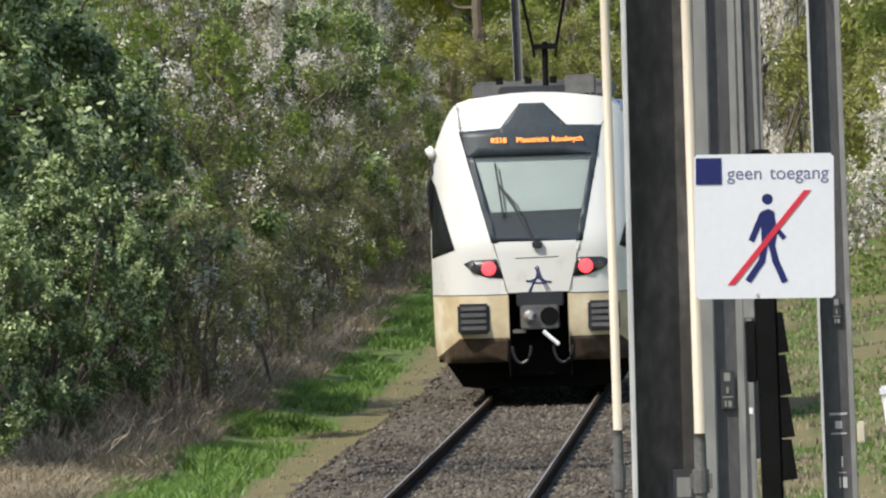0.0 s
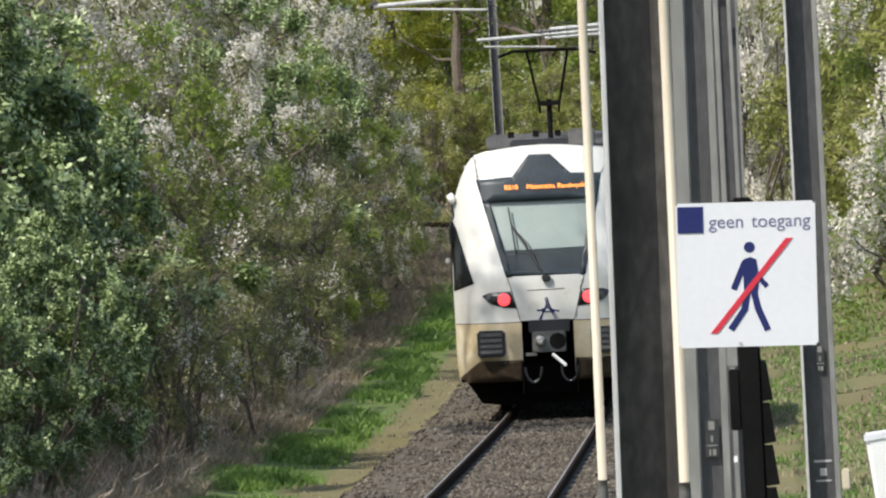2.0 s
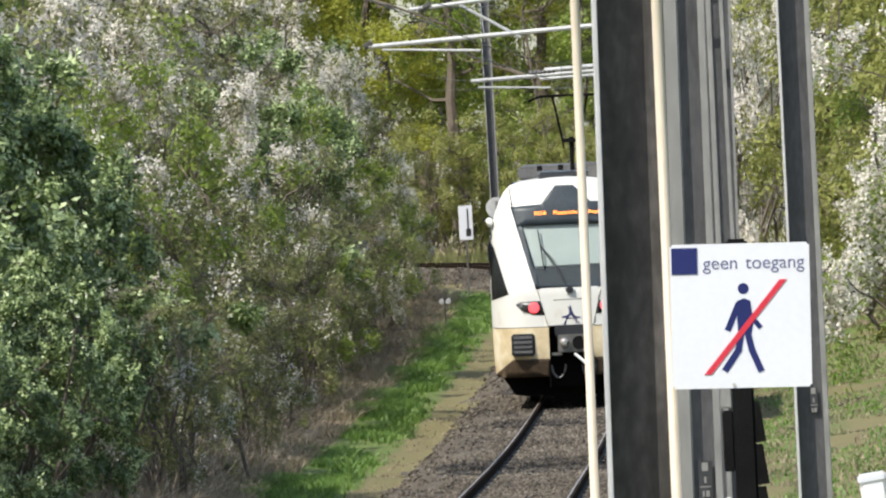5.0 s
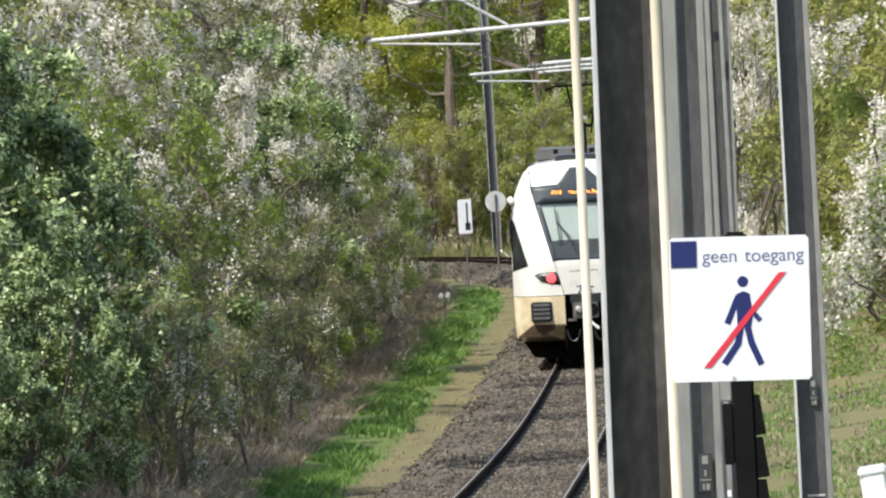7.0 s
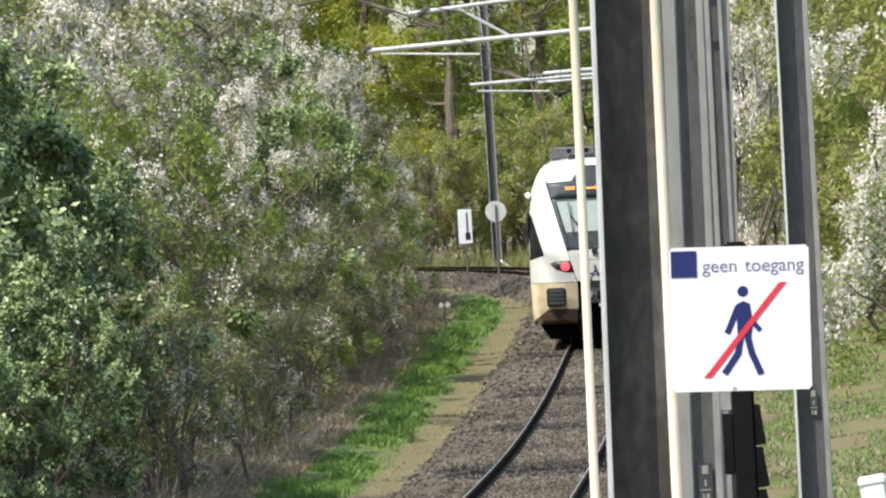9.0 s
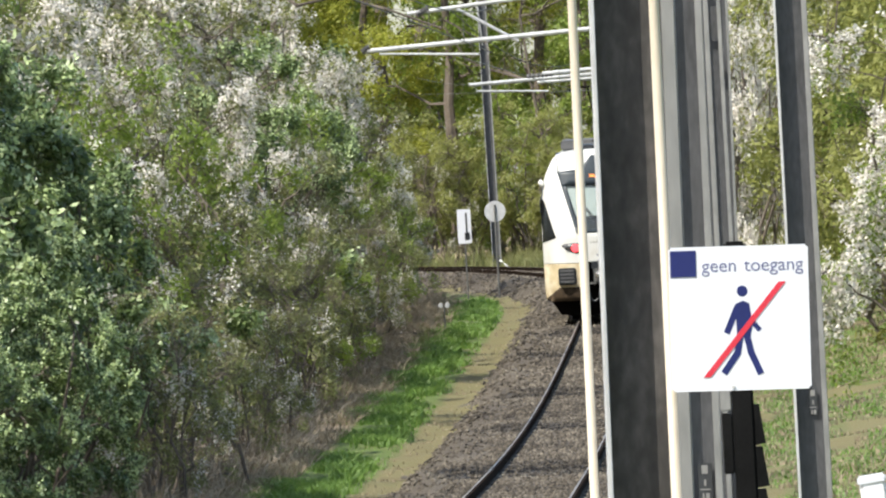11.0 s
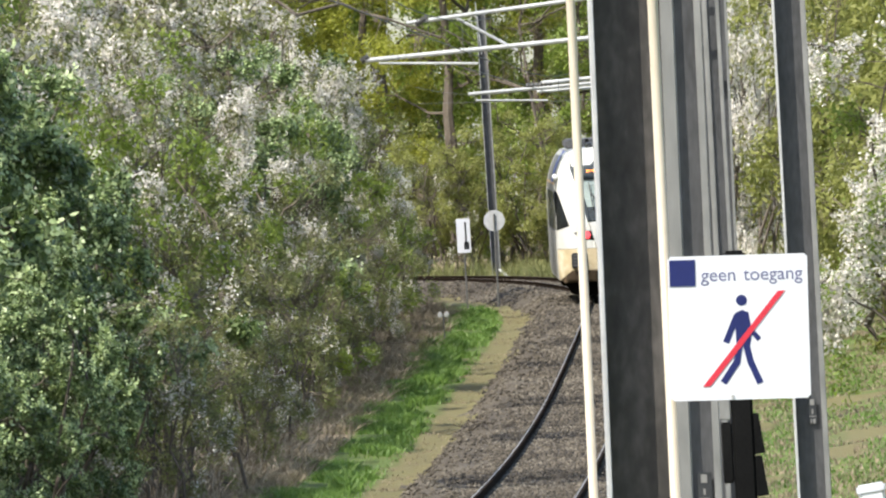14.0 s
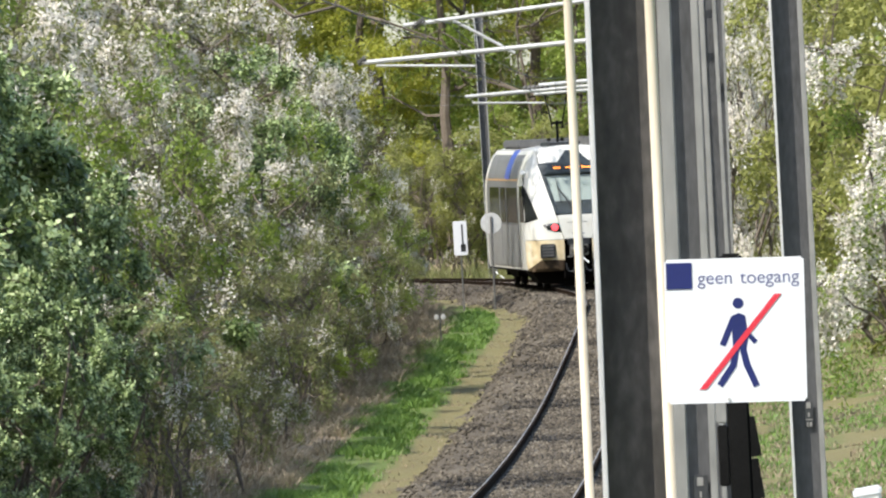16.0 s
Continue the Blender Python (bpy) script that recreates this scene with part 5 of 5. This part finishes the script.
        part("mirror_arm", boxes((px - 0.03, px + 0.06, 1.0, 1.1, 2.5, 3.0), bevel=0.02), M_TDARK, cam_pod)
    # roof equipment and pantograph
    part("roof_fairing", boxes((-0.52, 0.75, 2.2, 4.6, 4.12, 4.31), bevel=0.03), M_TDARK, train, "dark grey roof fairing")
    part("roof_box", boxes((0.42, 0.84, 1.9, 2.6, 4.18, 4.45), bevel=0.015), M_SLEEVE, train, "grey roof box")
    part("roof_unit", boxes((-1.0, 1.0, 6.0, 10.8, 4.14, 4.4), bevel=0.05), M_ROOF, train, "long dark roof unit")
    for x in (-0.5, -0.1, 0.25):
        part("vent", boxes((x - 0.05, x + 0.05, 2.25, 2.35, 4.34, 4.44)), M_BLACK, train)
    bm = bmesh.new()
    tube(bm, [(0.08, 5.2, 4.2), (0.08, 5.2, 4.95)], 0.045, 10)
    box(bm, -0.1, 0.26, 5.1, 5.3, 4.84, 4.92)
    pan = part("pantograph", bm, M_BLACK, train, "black pantograph mast")
    for s in (-1, 1):
        bm = bmesh.new()
        tube(bm, [(0.08 + s * 0.17, 5.2, 4.9), (0.08 + s * 0.33, 5.2, 5.72)], 0.026, 6)
        tube(bm, [(0.08 + s * 0.17, 5.2, 4.9), (0.08 + s * 0.15, 5.2, 4.72)], 0.02, 6)
        part("pantograph_arm", bm, M_UNDER, pan, "thin dark pantograph arm")
    bm = bmesh.new()
    tube(bm, [(-0.72, 5.2, 5.66), (-0.5, 5.2, 5.74), (0.08, 5.2, 5.75), (0.66, 5.2, 5.74), (0.88, 5.2, 5.66)], 0.03, 6)
    part("collector_head", bm, M_UNDER, pan, "curved collector head")
    return train


TRAIN = build_train()


def motions():
    rows = []
    t = 0.0
    while t < 16.01:
        d = 140.0 + 10.0 * t
        e = d + 11.5
        yaw = math.degrees(-math.atan2(track_x(e) - track_x(d), 11.5))
        pitch = math.degrees(math.atan2(track_z(e) - track_z(d), 11.5))
        aside = 0.03 + 0.07 * min(1.0, t / 3.0)
        rows.append((t, pose(track_x(d) - aside, d, track_z(d), pitch, 0, yaw)))
        t += 0.5
    walk(TRAIN, rows)


motions()
